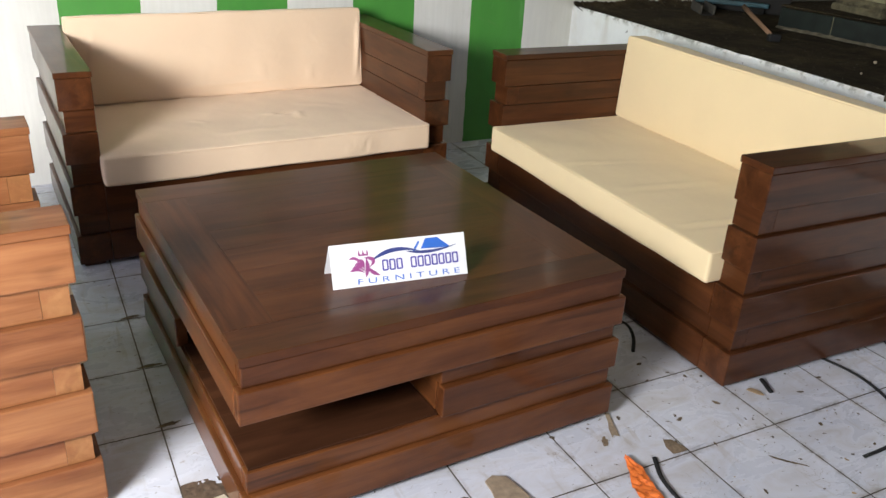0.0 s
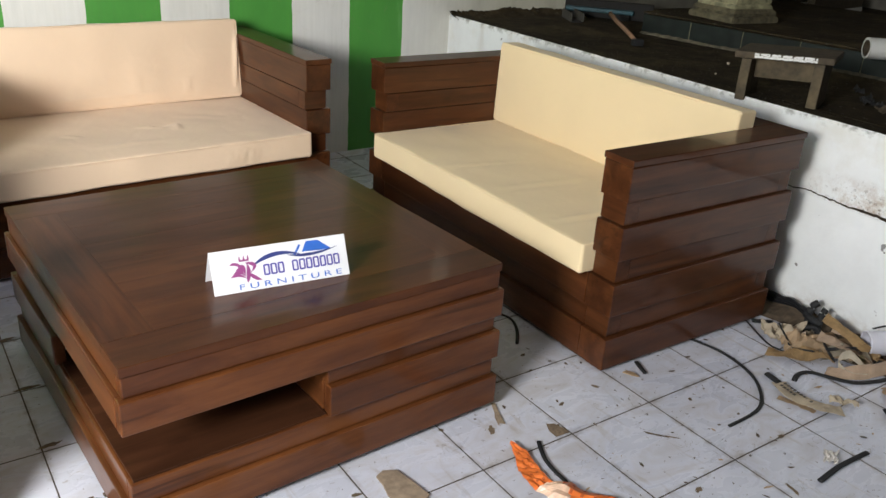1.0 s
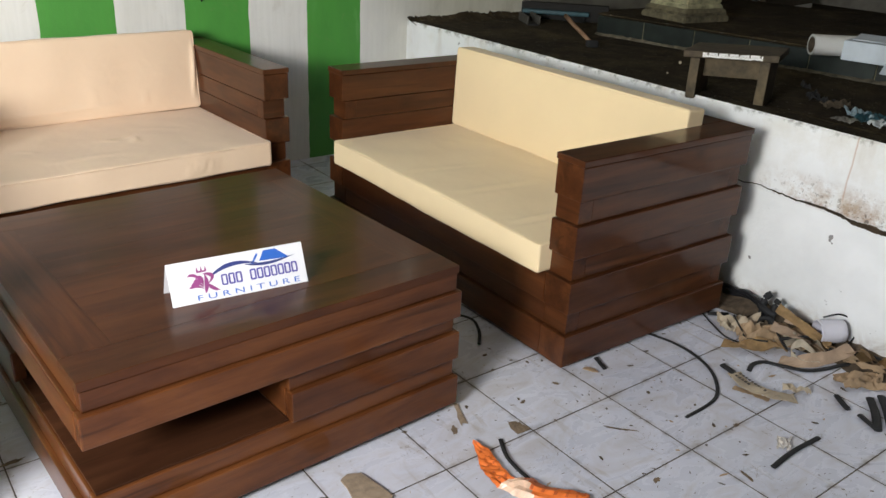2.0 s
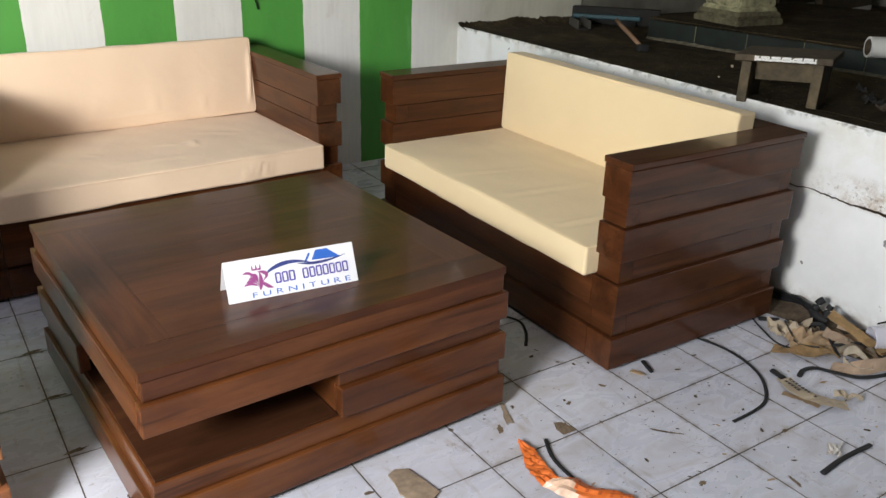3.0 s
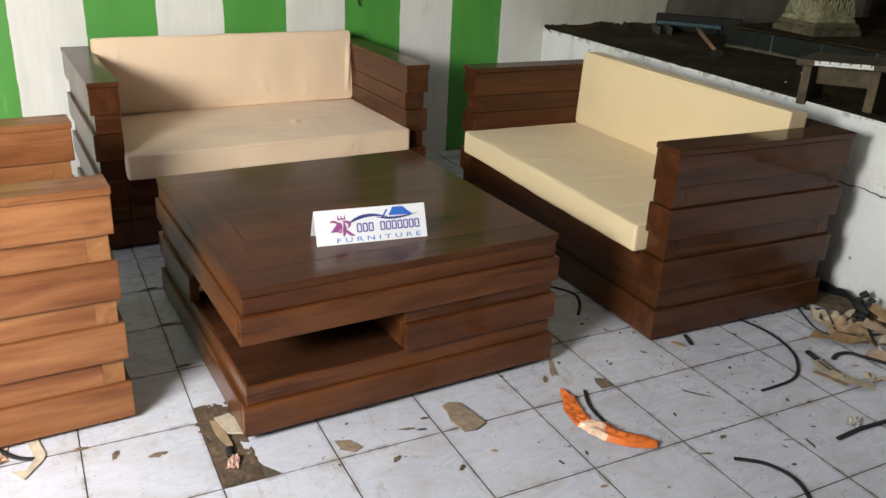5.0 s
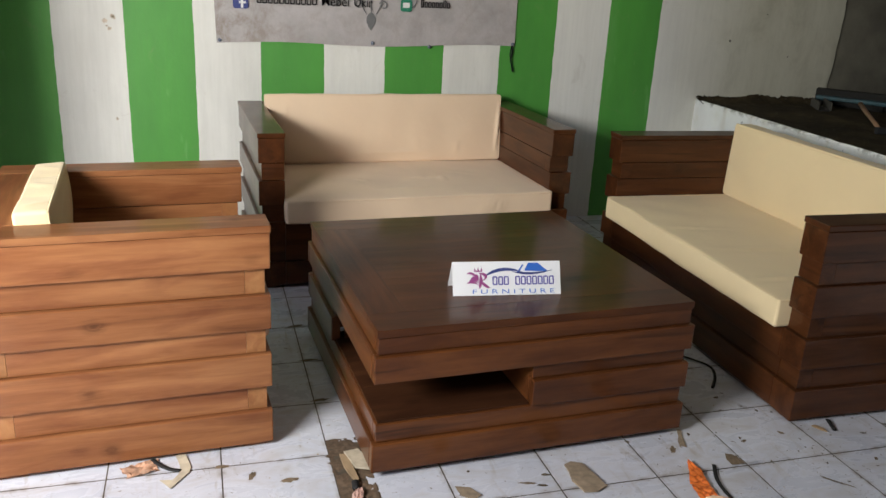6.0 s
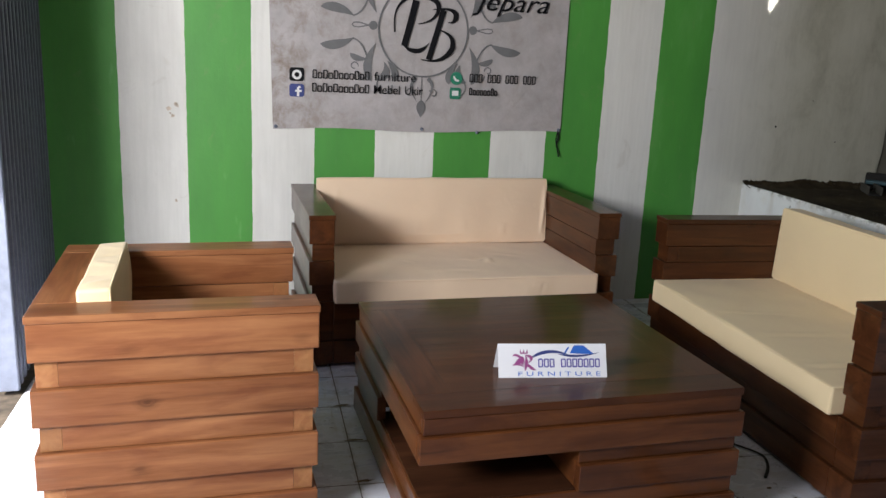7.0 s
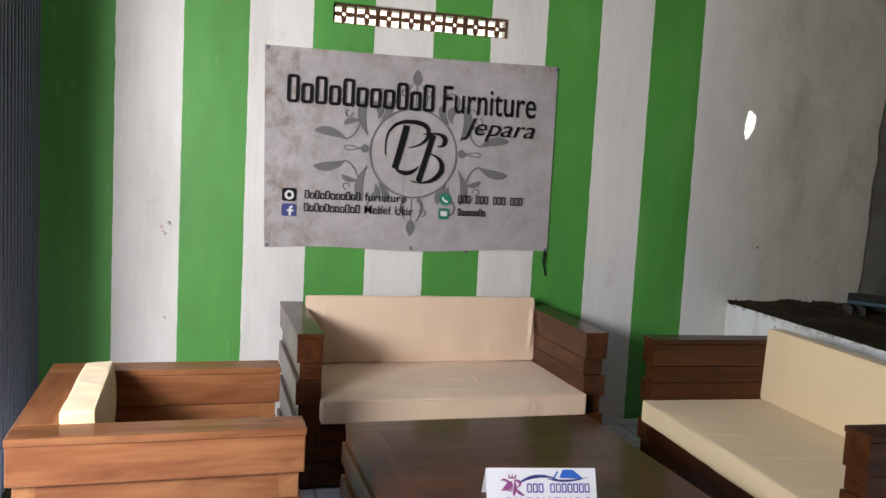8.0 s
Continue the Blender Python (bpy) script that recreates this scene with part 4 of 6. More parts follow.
def banner_print():
    t, y = banner_thing, -0.0125
    cx, cz, R = 0.535, 1.468, 0.232
    ring = stroke([(cx + R * math.cos(a), cz + R * math.sin(a)) for a in [2 * math.pi * k / 64 for k in range(65)]], 0.009, y + 0.0025)
    part("ring_print", ring, ink_grey, t)

    # a scroll of leaves, once for each quarter
    def scroll(sx, sz):
        lines = (
            (bend((0.525, 0.090), (0.44, 0.105), (0.355, 0.052)), leaf_width(0.046)),
            (bend((0.365, 0.055), (0.30, 0.065), (0.275, 0.20)), 0.008),
            (bend((0.262, 0.265), (0.315, 0.19), (0.245, 0.075)), leaf_width(0.044)),
            (bend((0.375, 0.128), (0.345, 0.165), (0.285, 0.152)), leaf_width(0.030)),
            (bend((0.285, 0.24), (0.325, 0.27), (0.335, 0.215)), 0.006),
            (curl(0.352, 0.190, 0.020, 170, 470, 0.35), 0.006),
            (bend((0.235, 0.255), (0.165, 0.235), (0.200, 0.165)), leaf_width(0.040)),
            (bend((0.145, 0.265), (0.125, 0.215), (0.185, 0.158)), leaf_width(0.036)),
            (curl(0.190, 0.285, 0.048, -60, 190, 0.3), 0.007),
            (bend((0.030, 0.24), (0.085, 0.28), (0.020, 0.365)), taper(0.020)),
            (curl(0.062, 0.315, 0.022, 200, 470, 0.4), 0.006),
        )
        for k, (pts, w) in enumerate(lines):
            part("curl_print" if isinstance(w, float) else "leaf_print", stroke([(cx + sx * px, cz + sz * pz) for px, pz in pts], w, y + 0.0024 - 0.0002 * k), ink_grey, t)

    for sx in (-1, 1):
        for sz in (-1, 1):
            scroll(sx, sz)
    for sz in (-1, 1):
        bud = stroke([(cx, cz + sz * (0.35 + 0.09 * k / 10)) for k in range(11)], leaf_width(0.048), y + 0.0022)
        part("stem_print", stroke([(cx, cz + sz * (0.24 + 0.12 * k / 6)) for k in range(7)], 0.006, y + 0.0027), ink_grey, t)
        part("bud_print", bud, ink_grey, t)
    for sx in (-1, 1):
        part("dot_print", flat([[(cx + sx * 0.26 + 0.022 * math.cos(2 * math.pi * k / 20), cz + 0.012 + 0.022 * math.sin(2 * math.pi * k / 20)) for k in range(20)]], y + 0.0022), ink_grey, t)
        drop = [(0.28, 0.012), (0.335, 0.024), (0.36, 0.022), (0.366, 0.012), (0.36, 0.002), (0.335, 0.0), (0.28, 0.012)]
        part("drop_print", stroke([(cx + sx * px, cz + pz) for px, pz in drop], 0.006, y + 0.0020), ink_grey, t)
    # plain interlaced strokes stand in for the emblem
    em = bmesh.new()
    sweep = bend((-0.150, -0.015), (-0.175, 0.150), (-0.040, 0.165)) + bend((-0.040, 0.165), (0.085, 0.170), (0.072, 0.100))[1:] + bend((0.072, 0.100), (0.055, 0.045), (-0.030, 0.030))[1:]
    ribbon = bend((0.045, 0.105), (0.165, 0.125), (0.165, 0.075)) + bend((0.165, 0.075), (0.160, 0.040), (0.125, 0.045))[1:]
    foot = bend((0.060, 0.010), (0.175, -0.010), (0.150, -0.090)) + bend((0.150, -0.090), (0.100, -0.170), (-0.010, -0.145))[1:]
    for k, (line, w) in enumerate((
            (sweep, lambda u: 0.006 + 0.020 * math.sin(math.pi * u) ** 2),
            (bend((-0.045, 0.145), (-0.070, 0.030), (-0.100, -0.083)), 0.034),
            (bend((-0.100, -0.083), (-0.02, -0.135), (0.030, -0.060)), leaf_width(0.024)),
            (bend((0.100, 0.105), (0.060, -0.040), (0.030, -0.145)), 0.030),
            (ribbon, lambda u: 0.006 + 0.020 * math.sin(math.pi * u) ** 2),
            (foot, lambda u: 0.006 + 0.022 * math.sin(math.pi * u) ** 2))):
        stroke([(cx + px, cz + pz) for px, pz in line], w, y - 0.0004 * k, em)
    part("emblem_print", em, ink_black, t)
    yt = y - 0.0045
    block_word("headline_block", "TlTlTlllTlT", -0.139, 0.634, 1.69, 0.142, 0.0165, yt, ink_black, t)
    part("headline_print", lettering("Furniture", 0.676, 1.196, 1.692, 0.142, yt, bold=0.004), ink_black, t)
    part("script_print", lettering("Jepara", 0.785, 1.198, 1.555, 0.120, yt - 0.0006, shear=0.34, bold=0.0), ink_black, t)
    block_word("line_block", "TlTlTlllTlT", -0.029, 0.262, 1.207, 0.044, 0.0055, yt, ink_black, t)
    part("line_print", lettering("furniture", 0.285, 0.502, 1.207, 0.044, yt, bold=0.003), ink_black, t)
    block_word("line_block", "TlTlTlllTlT", -0.031, 0.262, 1.141, 0.044, 0.0055, yt, ink_black, t)
    part("line_print", lettering("Mebel", 0.285, 0.420, 1.141, 0.044, yt, bold=0.003), ink_black, t)
    part("line_print", lettering("Ukir", 0.447, 0.540, 1.141, 0.044, yt, bold=0.003), ink_black, t)
    block_word("number_block", "TTT TTT TTT TTT", 0.786, 1.155, 1.217, 0.044, 0.0055, yt, ink_black, t)
    block_word("line_block", "TlllllTl", 0.788, 0.946, 1.150, 0.040, 0.0055, yt, ink_black, t)
    for mat, x0, x1, z0, z1 in ((ink_black, -0.141, -0.068, 1.190, 1.257), (ink_navy, -0.141, -0.068, 1.113, 1.177), (ink_green, 0.685, 0.744, 1.127, 1.186)):
        part("icon_print", flat([rounded_square(x0, x1, z0, z1)], y - 0.0018), mat, t)
    part("icon_print", flat([[(0.718 + 0.033 * math.cos(2 * math.pi * k / 24), 1.234 + 0.033 * math.sin(2 * math.pi * k / 24)) for k in range(24)]], y - 0.0018), ink_green, t)
    part("icon_mark", stroke([(-0.104 + 0.018 * math.cos(a), 1.222 + 0.018 * math.sin(a)) for a in [2 * math.pi * k / 20 for k in range(21)]], 0.012, y - 0.0026), ink_white, t)
    part("icon_mark", stroke([(-0.098, 1.116), (-0.098, 1.155), (-0.088, 1.165)], 0.012, y - 0.0026), ink_white, t)
    part("icon_mark", stroke([(-0.113, 1.142), (-0.08, 1.142)], 0.010, y - 0.0026), ink_white, t)
    part("icon_mark", stroke([(0.697, 1.158), (0.732, 1.158)], 0.026, y - 0.0026), ink_white, t)
    part("icon_mark", stroke(bend((0.704, 1.246), (0.708, 1.222), (0.733, 1.222)), 0.010, y - 0.0026), ink_white, t)
    for gx, gz in ((-0.236, 1.955), (1.303, 1.967), (-0.208, 0.962), (1.306, 0.98), (0.545, 0.966), (0.845, 0.955)):
        bm = bmesh.new()
        bmesh.ops.create_uvsphere(bm, u_segments=8, v_segments=6, radius=0.009)
        part("pin", bm, gate_steel, t, "small dark fixing pin", at=pose(gx, y + 0.002, gz))


banner_print()
cord = thing("cord", "thin black cord hanging from the banner corner", "cord", pose(0, 0, 0))
part("strand", tube([(1.303, 2.485, 0.985), (1.309, 2.483, 0.94), (1.301, 2.484, 0.90), (1.312, 2.484, 0.86), (1.318, 2.483, 0.835)], 0.004, 6), ink_black, cord)
part("strand", tube([(1.303, 2.483, 0.975), (1.295, 2.482, 0.93), (1.302, 2.482, 0.885)], 0.0035, 6), ink_black, cord)


def card_print():
    p = [o for o in card_thing.children if o.name.startswith("front_panel")][0]
    w, h, y = 0.328, 0.099, -0.0010

    def U(u, v):
        return ((u - 0.5) * w, v * h)

    part("roof_print", flat([[U(0.66, 0.72), U(0.80, 0.70), U(0.885, 0.70), U(0.79, 0.955), U(0.70, 0.955)]], y), ink_blue, p)
    part("roof_print", stroke([U(0.60, 0.66), U(0.65, 0.90)], 0.005, y), ink_blue, p)
    sw = stroke(bend(U(0.29, 0.56), U(0.45, 0.92), U(0.66, 0.66)), leaf_width(0.010), y)
    stroke(bend(U(0.55, 0.70), U(0.72, 0.56), U(0.93, 0.74)), leaf_width(0.007), y, sw)
    part("swoosh_print", sw, ink_navy, p)
    em = stroke(bend(U(0.24, 0.20), U(0.27, 0.45), U(0.25, 0.66)), leaf_width(0.010), y)
    stroke(bend(U(0.24, 0.66), U(0.35, 0.62), U(0.27, 0.42)), leaf_width(0.009), y, em)
    stroke(bend(U(0.26, 0.42), U(0.30, 0.25), U(0.345, 0.22)), leaf_width(0.009), y, em)
    for k in range(7):
        a, b = 0.13 + 0.018 * (k % 4), 0.36 + 0.07 * (k % 5)
        stroke(bend(U(a, b), U(a + 0.05, b + 0.1), U(0.235, 0.30 + 0.04 * k)), leaf_width(0.007), y, em)
    stroke([U(0.20, 0.72), U(0.27, 0.72)], 0.004, y, em)
    for k in range(3):
        stroke([U(0.205 + 0.03 * k, 0.74), U(0.205 + 0.03 * k, 0.84)], taper(0.005), y, em)
    part("emblem_print", em, ink_purple, p)
    block_word("word_block", "TTT TTTTTTT", *[(u - 0.5) * w for u in (0.36, 0.94)], 0.30 * h, 0.026, 0.0036, y - 0.0004, ink_violet, p)
    part("word_print", lettering("F U R N I T U R E", *[(u - 0.5) * w for u in (0.18, 0.94)], 0.05 * h, 0.0125, y), ink_blue, p)


card_print()

# ---- things on the raised platform ----
PZ = LEDGE_Z - 0.012
green_marble = make_plain("dark_green_tile", (0.0105, 0.0155, 0.0130), 0.45, 14, 0.97, 0.25)
mossy_stone = make_plain("mossy_weathered_stone", (0.105, 0.090, 0.052), 0.9, 30, 0.9, 0.8)
pale_mortar = make_plain("pale_crumbling_mortar", (0.115, 0.098, 0.068), 0.9, 40, 0.8, 0.7)
mossy_cream = make_plain("mossy_cream_stone", (0.25, 0.235, 0.140), 0.9, 30, 0.9, 0.8)
old_wood = make_plain("dark_old_wood", (0.062, 0.046, 0.028), 0.85, 34, 0.6, 0.5)
leg_wood = make_plain("worn_brown_wood", (0.092, 0.069, 0.039), 0.85, 34, 0.6, 0.5)
raw_wood = make_plain("raw_handle_wood", (0.30, 0.17, 0.10), 0.7, 30, 0.3, 0.2)
rubber = make_plain("black_rubber", (0.010, 0.010, 0.011), 0.75, 40, 0.4, 0.2)
film_white = make_plain("white_wrapping_film", (0.66, 0.66, 0.64), 0.35, 10, 0.08, 0.1)
blue_paint = make_plain("dull_blue_paint", (0.016, 0.062, 0.078), 0.6, 20, 0.45, 0.2)
pale_plastic = make_plain("pale_blue_plastic", (0.24, 0.32, 0.36), 0.35, 14, 0.5, 0.2)
kraft = make_plain("brown_paper", (0.36, 0.25, 0.15), 0.85, 18, 0.35, 0.4)
kraft_pale = make_plain("pale_cardboard", (0.40, 0.33, 0.24), 0.85, 18, 0.3, 0.3)
paper_pale = make_plain("pale_creased_paper", (0.50, 0.43, 0.33), 0.8, 30, 0.4, 0.4)
kraft_pink = make_plain("stained_pinkish_paper", (0.37, 0.265, 0.185), 0.85, 18, 0.4, 0.3)
orange_film = make_plain("orange_wrapper", (0.72, 0.17, 0.035), 0.35, 16, 0.25, 0.2)


def plinth():
    t = thing("plinth", "low plinth faced with dark green tiles on the platform", "plinth", pose(3.24, 1.80, PZ, 0, 0, 7))
    h = 0.112
    part("core", box((0.012, -2.6, 0), (1.6, -0.012, h - 0.012), 0.004, 1), dark_cement, t)
    for k in range(9):
        y1 = -k * 0.29
        bm = box((0, y1 - 0.286, 0.004), (0.011, y1, h - 0.014), 0.002, 1)
        part("tile", bm, green_marble, t)
        part("joint", box((0.003, y1 - 0.2895, 0.006), (0.0105, y1 - 0.2865, h - 0.016), 0.0), mossy_cream, t, "pale mortar joint")
    bm = bmesh.new()
    rows = []
    for i in range(200):
        s = -2.6 * i / 199
        w = 0.018 + 0.020 * abs(noise.noise((s * 9, 0, 0))) + 0.010 * noise.noise((s * 40, 0, 0))
        rows.append([bm.verts.new((-w, s, 0.0005)), bm.verts.new((-w * 0.5, s, 0.006 + 0.008 * abs(noise.noise((s * 22, 3, 0))))), bm.verts.new((0.002, s, 0.010 + 0.010 * abs(noise.noise((s * 15, 6, 0)))))])
    for p, q in zip(rows, rows[1:]):
        for m in range(2):
            bm.faces.new((p[m], q[m], q[m + 1], p[m + 1]))
    bmesh.ops.recalc_face_normals(bm, faces=bm.faces[:])
    part("mortar_foot", bm, pale_mortar, t, "crumbling mortar along the foot")
    for k in range(5):
        part("tile", box((0.012 + k * 0.31, -0.0115, 0.004), (0.012 + k * 0.31 + 0.306, 0.0, h - 0.014), 0.002, 1), green_marble, t)
    for k in range(9):
        for i in range(5):
            part("tile", box((i * 0.31 - 0.004, -k * 0.29 - 0.286, h - 0.0075), (i * 0.31 + 0.302, -k * 0.29, h), 0.002, 1), dark_cement, t)


plinth()


def pedestal():
    t = thing("column_base", "weathered mossy cream stone column with carved bands", "column", pose(3.545, 1.475, PZ + 0.1125, 0, 0, -7))
    tiers = ((0.0, 0.032, 0.160, 0.158), (0.032, 0.046, 0.150, 0.152), (0.046, 0.066, 0.152, 0.138), (0.066, 0.088, 0.137, 0.126), (0.088, 0.215, 0.126, 0.112))
    for k, (z0, z1, r0, r1) in enumerate(tiers):
        bm = box((-1, -1, z0), (1, 1, z1))
        for v in bm.verts:
            r = r0 if v.co.z < (z0 + z1) / 2 else r1
            v.co.x, v.co.y = math.copysign(r, v.co.x), math.copysign(r, v.co.y)
        bmesh.ops.bevel(bm, geom=bm.edges[:], offset=0.006, segments=2, affect="EDGES")
        part("carved_block" if k == 4 else "stone_tier", bm, mossy_cream if k > 2 else mossy_stone, t, smooth=False)
    # a scrolled collar, then a fluted shaft
    collar = tube([(0.105 * math.cos(a), 0.105 * math.sin(a), 0.226) for a in [2 * math.pi * q / 28 for q in range(28)]], 0.016, 8, closed=True)
    part("collar", collar, mossy_cream, t, smooth=True)
    for sx in (-1, 1):
        for sy in (-1, 1):
            bm = bmesh.new()
            bmesh.ops.create_uvsphere(bm, u_segments=12, v_segments=8, radius=0.021)
            part("scroll", bm, mossy_cream, t, at=pose(sx * 0.104, sy * 0.104, 0.216), smooth=True)
    bm = bmesh.new()
    n = 64
    rings = []
    for z in (0.215, 0.5, 0.9):
        rings.append([bm.verts.new(((0.088 + 0.008 * abs(math.sin(8 * math.pi * q / n))) * math.cos(2 * math.pi * q / n), (0.088 + 0.008 * abs(math.sin(8 * math.pi * q / n))) * math.sin(2 * math.pi * q / n), z)) for q in range(n)])
    for lo, hi in zip(rings, rings[1:]):
        for q in range(n):
            bm.faces.new((lo[q], lo[(q + 1) % n], hi[(q + 1) % n], hi[q]))
    bm.faces.new(rings[-1])
    part("shaft", bm, mossy_cream, t)
    for face in range(4):
        for k in range(5):
            m = Matrix.Rotation(radians(90 * face), 4, "Z") @ pose(-0.084 + 0.042 * k, -0.121, 0.150, 6)
            loop = tube([(0.015 * math.cos(a), 0, 0.032 * math.sin(a)) for a in [2 * math.pi * q / 16 for q in range(16)]], 0.0055, 6, closed=True)
            part("carving", loop, mossy_cream, t, at=m, smooth=True)


pedestal()


def stool():
    t = thing("step_stool", "small worn dark wooden step stool on the platform edge", "stool", pose(2.560, 0.480, PZ, 0, 0, -66))
    seat = part("seat", box((-0.166, -0.12, -0.012), (0.166, 0.12, 0.012), 0.004), old_wood, t, at=pose(0, 0, 0.1695, 0, -3.2, 0))
    for side, tall in ((-1, 0.1485), (1, 0.1632)):
        part("leg", box((-0.017, -0.112, 0), (0.017, 0.11, tall), 0.003), leg_wood, t, at=pose(side * 0.122, 0, 0))
    part("stretcher", box((-0.104, -0.012, -0.036), (0.104, 0.012, 0.036), 0.003), leg_wood, t, at=pose(0, -0.02, 0.116, 0, -3.2, 0))
    bm = bmesh.new()
    for k in range(40):
        x = -0.096 + k * 0.0052
        lo, hi = -0.0085 + 0.005 * abs(noise.noise((k * 0.9, 0, 0))), 0.0095 - 0.006 * abs(noise.noise((k * 0.7, 5, 0)))
        cut = lo + (hi - lo) * (0.5 + 0.4 * noise.noise((k * 1.3, 9, 0)))
        box((x, -0.1222, lo), (x + 0.0054, -0.1203, cut - 0.0012), 0.0, 1, bm)
        if k % 7 != 3:
            box((x, -0.1222, cut), (x + 0.0054, -0.1203, hi), 0.0, 1, bm)
    part("paint_splash", bm, film_white, seat, "flaking white paint on the front edge")


stool()


def wrapped_roll():
    t = thing("film_roll", "white roll of wrapping film lying on the plinth", "roll", pose(3.14, 0.52, PZ + 0.1125 + 0.042, 0, 90, -38))
    bm = bmesh.new()
    n = 28
    prof = ((0.042, 0.0), (0.042, 0.62), (0.0325, 0.62), (0.0325, 0.0))
    rings = [[bm.verts.new((r * math.cos(2 * math.pi * k / n), r * math.sin(2 * math.pi * k / n), z)) for k in range(n)] for r, z in prof]
    for i in range(4):
        for k in range(n):
            bm.faces.new((rings[i][k], rings[i][(k + 1) % n], rings[(i + 1) % 4][(k + 1) % n], rings[(i + 1) % 4][k]))
    bmesh.ops.recalc_face_normals(bm, faces=bm.faces[:])
    part("film", bm, film_white, t)
    bm = bmesh.new()
    prof = ((0.0322, -0.001), (0.0322, 0.619), (0.0265, 0.619), (0.0265, -0.001))
    rings = [[bm.verts.new((r * math.cos(2 * math.pi * k / n), r * math.sin(2 * math.pi * k / n), z)) for k in range(n)] for r, z in prof]
    for i in range(4):
        for k in range(n):
            bm.faces.new((rings[i][k], rings[i][(k + 1) % n], rings[(i + 1) % 4][(k + 1) % n], rings[(i + 1) % 4][k]))
    bmesh.ops.recalc_face_normals(bm, faces=bm.faces[:])
    part("paper_core", bm, old_wood, t, "brown paper core")


wrapped_roll()


pale_carton = make_plain("pale_blue_white_carton", (0.52, 0.58, 0.64), 0.5, 14, 0.15, 0.1)


def white_box():
    t = thing("white_carton", "pale blue-white carton with loose flaps beside the roll", "box", pose(3.315, 0.225, PZ + 0.1125, 0, 0, 12))
    part("carton", box((-0.12, -0.16, 0), (0.14, 0.2, 0.078), 0.005), pale_carton, t)
    part("flap", box((-0.10, -0.004, -0.0015), (0.0, 0.18, 0.0015), 0.001, 1), pale_carton, t, at=pose(0.02, 0.0, 0.094, 0, -8, 0))
    part("flap", box((-0.12, -0.16, -0.0015), (0.0, 0.0, 0.0015), 0.001, 1), pale_carton, t, at=pose(-0.115, 0.02, 0.040, 0, -28, 0))


white_box()


black_iron = make_plain("dull_black_iron", (0.012, 0.011, 0.010), 0.85, 30, 0.4, 0.3)


def hoe():
    t = thing("long_handled_tool", "wooden handled tool with a dark iron head on the platform", "tool", pose(2.89, 1.50, PZ + 0.018))
    part("handle", tube([(0.02, 0.03, 0.0), (0.12, 0.18, 0.012), (0.24, 0.37, 0.028), (0.35, 0.54, 0.045)], lambda u: 0.010 + 0.002 * u, 10), raw_wood, t, smooth=True)
    bm = box((-0.028, -0.018, -0.017), (0.028, 0.018, 0.016), 0.008)
    part("head", bm, rubber, t, at=pose(0.0, 0.0, 0.0, 0, 0, -25))


hoe()


def tool_tray():
    t = thing("steel_toolbox", "long dark box with a dull blue front rail by the wall", "toolbox", pose(3.245, 2.405, PZ, 0, 0, -48))
    part("body", box((-0.01, 0.034, 0.0), (0.50, 0.095, 0.095), 0.006), black_iron, t)
    part("front_rail", box((0.0, -0.012, 0.034), (0.39, 0.033, 0.058), 0.006), blue_paint, t, "dull blue painted front rail")
    part("foot", box((0.02, -0.008, 0.0), (0.08, 0.030, 0.033), 0.004), black_iron, t)
    part("foot", box((0.31, -0.008, 0.0), (0.37, 0.030, 0.033), 0.004), black_iron, t)


tool_tray()
for x, y, rot, l, h in ((5.37, 2.30, 6.6, 0.74, 0.20), (5.34, 1.96, 10.4, 0.86, 0.19)):
    t = thing("plank", "old dark board with a chipped pale edge standing on the platform", "plank", pose(x, y, PZ, 0, 0, rot), "old boards")
    part("timber", box((-l / 2, 0, 0), (l / 2, 0.05, h), 0.004), old_wood, t)
    part("edge_strip", box((-l / 2 + 0.01, -0.012, 0.016), (l / 2 - 0.02, -0.0005, 0.046), 0.002), film_white, t, "chipped pale lower edge")
for x, y, s in ((4.60, 1.82, 0.018), (2.96, 1.02, 0.010), (2.71, 0.89, 0.006)):
    bm = bmesh.new()
    bmesh.ops.create_icosphere(bm, subdivisions=2, radius=s)
    for v in bm.verts:
        v.co = v.co * (1 + 0.35 * noise.noise(v.co * 60)) * (0.9 if v.co.z > 0 else 0.6)
        v.co.z = max(v.co.z, -0.4 * s)
    pebble = new("plaster_lump", link_mesh("plaster_lump", bm, kraft_pale, True))
    pebble.matrix_basis = pose(x, y, PZ + 0.4 * s)
    tagged(pebble, "small pale lump of plaster on the dark platform", "rubble", "lumps of plaster")


def crumple(name, label, category, at, sx, sy, height, mat, seed, n=14, fold=1.0):
    """A crushed sheet lying loosely: sharp random folds, resting on its lowest points."""
    bm = bmesh.new()
    bmesh.ops.create_grid(bm, x_segments=n, y_segments=n, size=0.5)
    for v in bm.verts:
        u, w = v.co.x, v.co.y
        f = abs(noise.noise((u * 4 * fold + seed, w * 4 * fold, seed))) + 0.5 * abs(noise.noise((u * 9 * fold, w * 9 * fold + seed, 2)))
        edge = 1 + 0.25 * noise.noise((u * 3 + seed, w * 3, 9))
        v.co = (u * sx * edge, w * sy * edge, height * f)
    low = min(v.co.z for v in bm.verts)
    for v in bm.verts:
        v.co.z -= low - 0.001
    up = bmesh.ops.solidify(bm, geom=bm.faces[:], thickness=0.0012)
    ob = new(name, link_mesh(name, bm, mat))
    ob.matrix_basis = at
    return tagged(ob, label, category)


white_film = make_plain("dirty_white_film", (0.44, 0.47, 0.48), 0.4, 40, 0.35, 0.2)
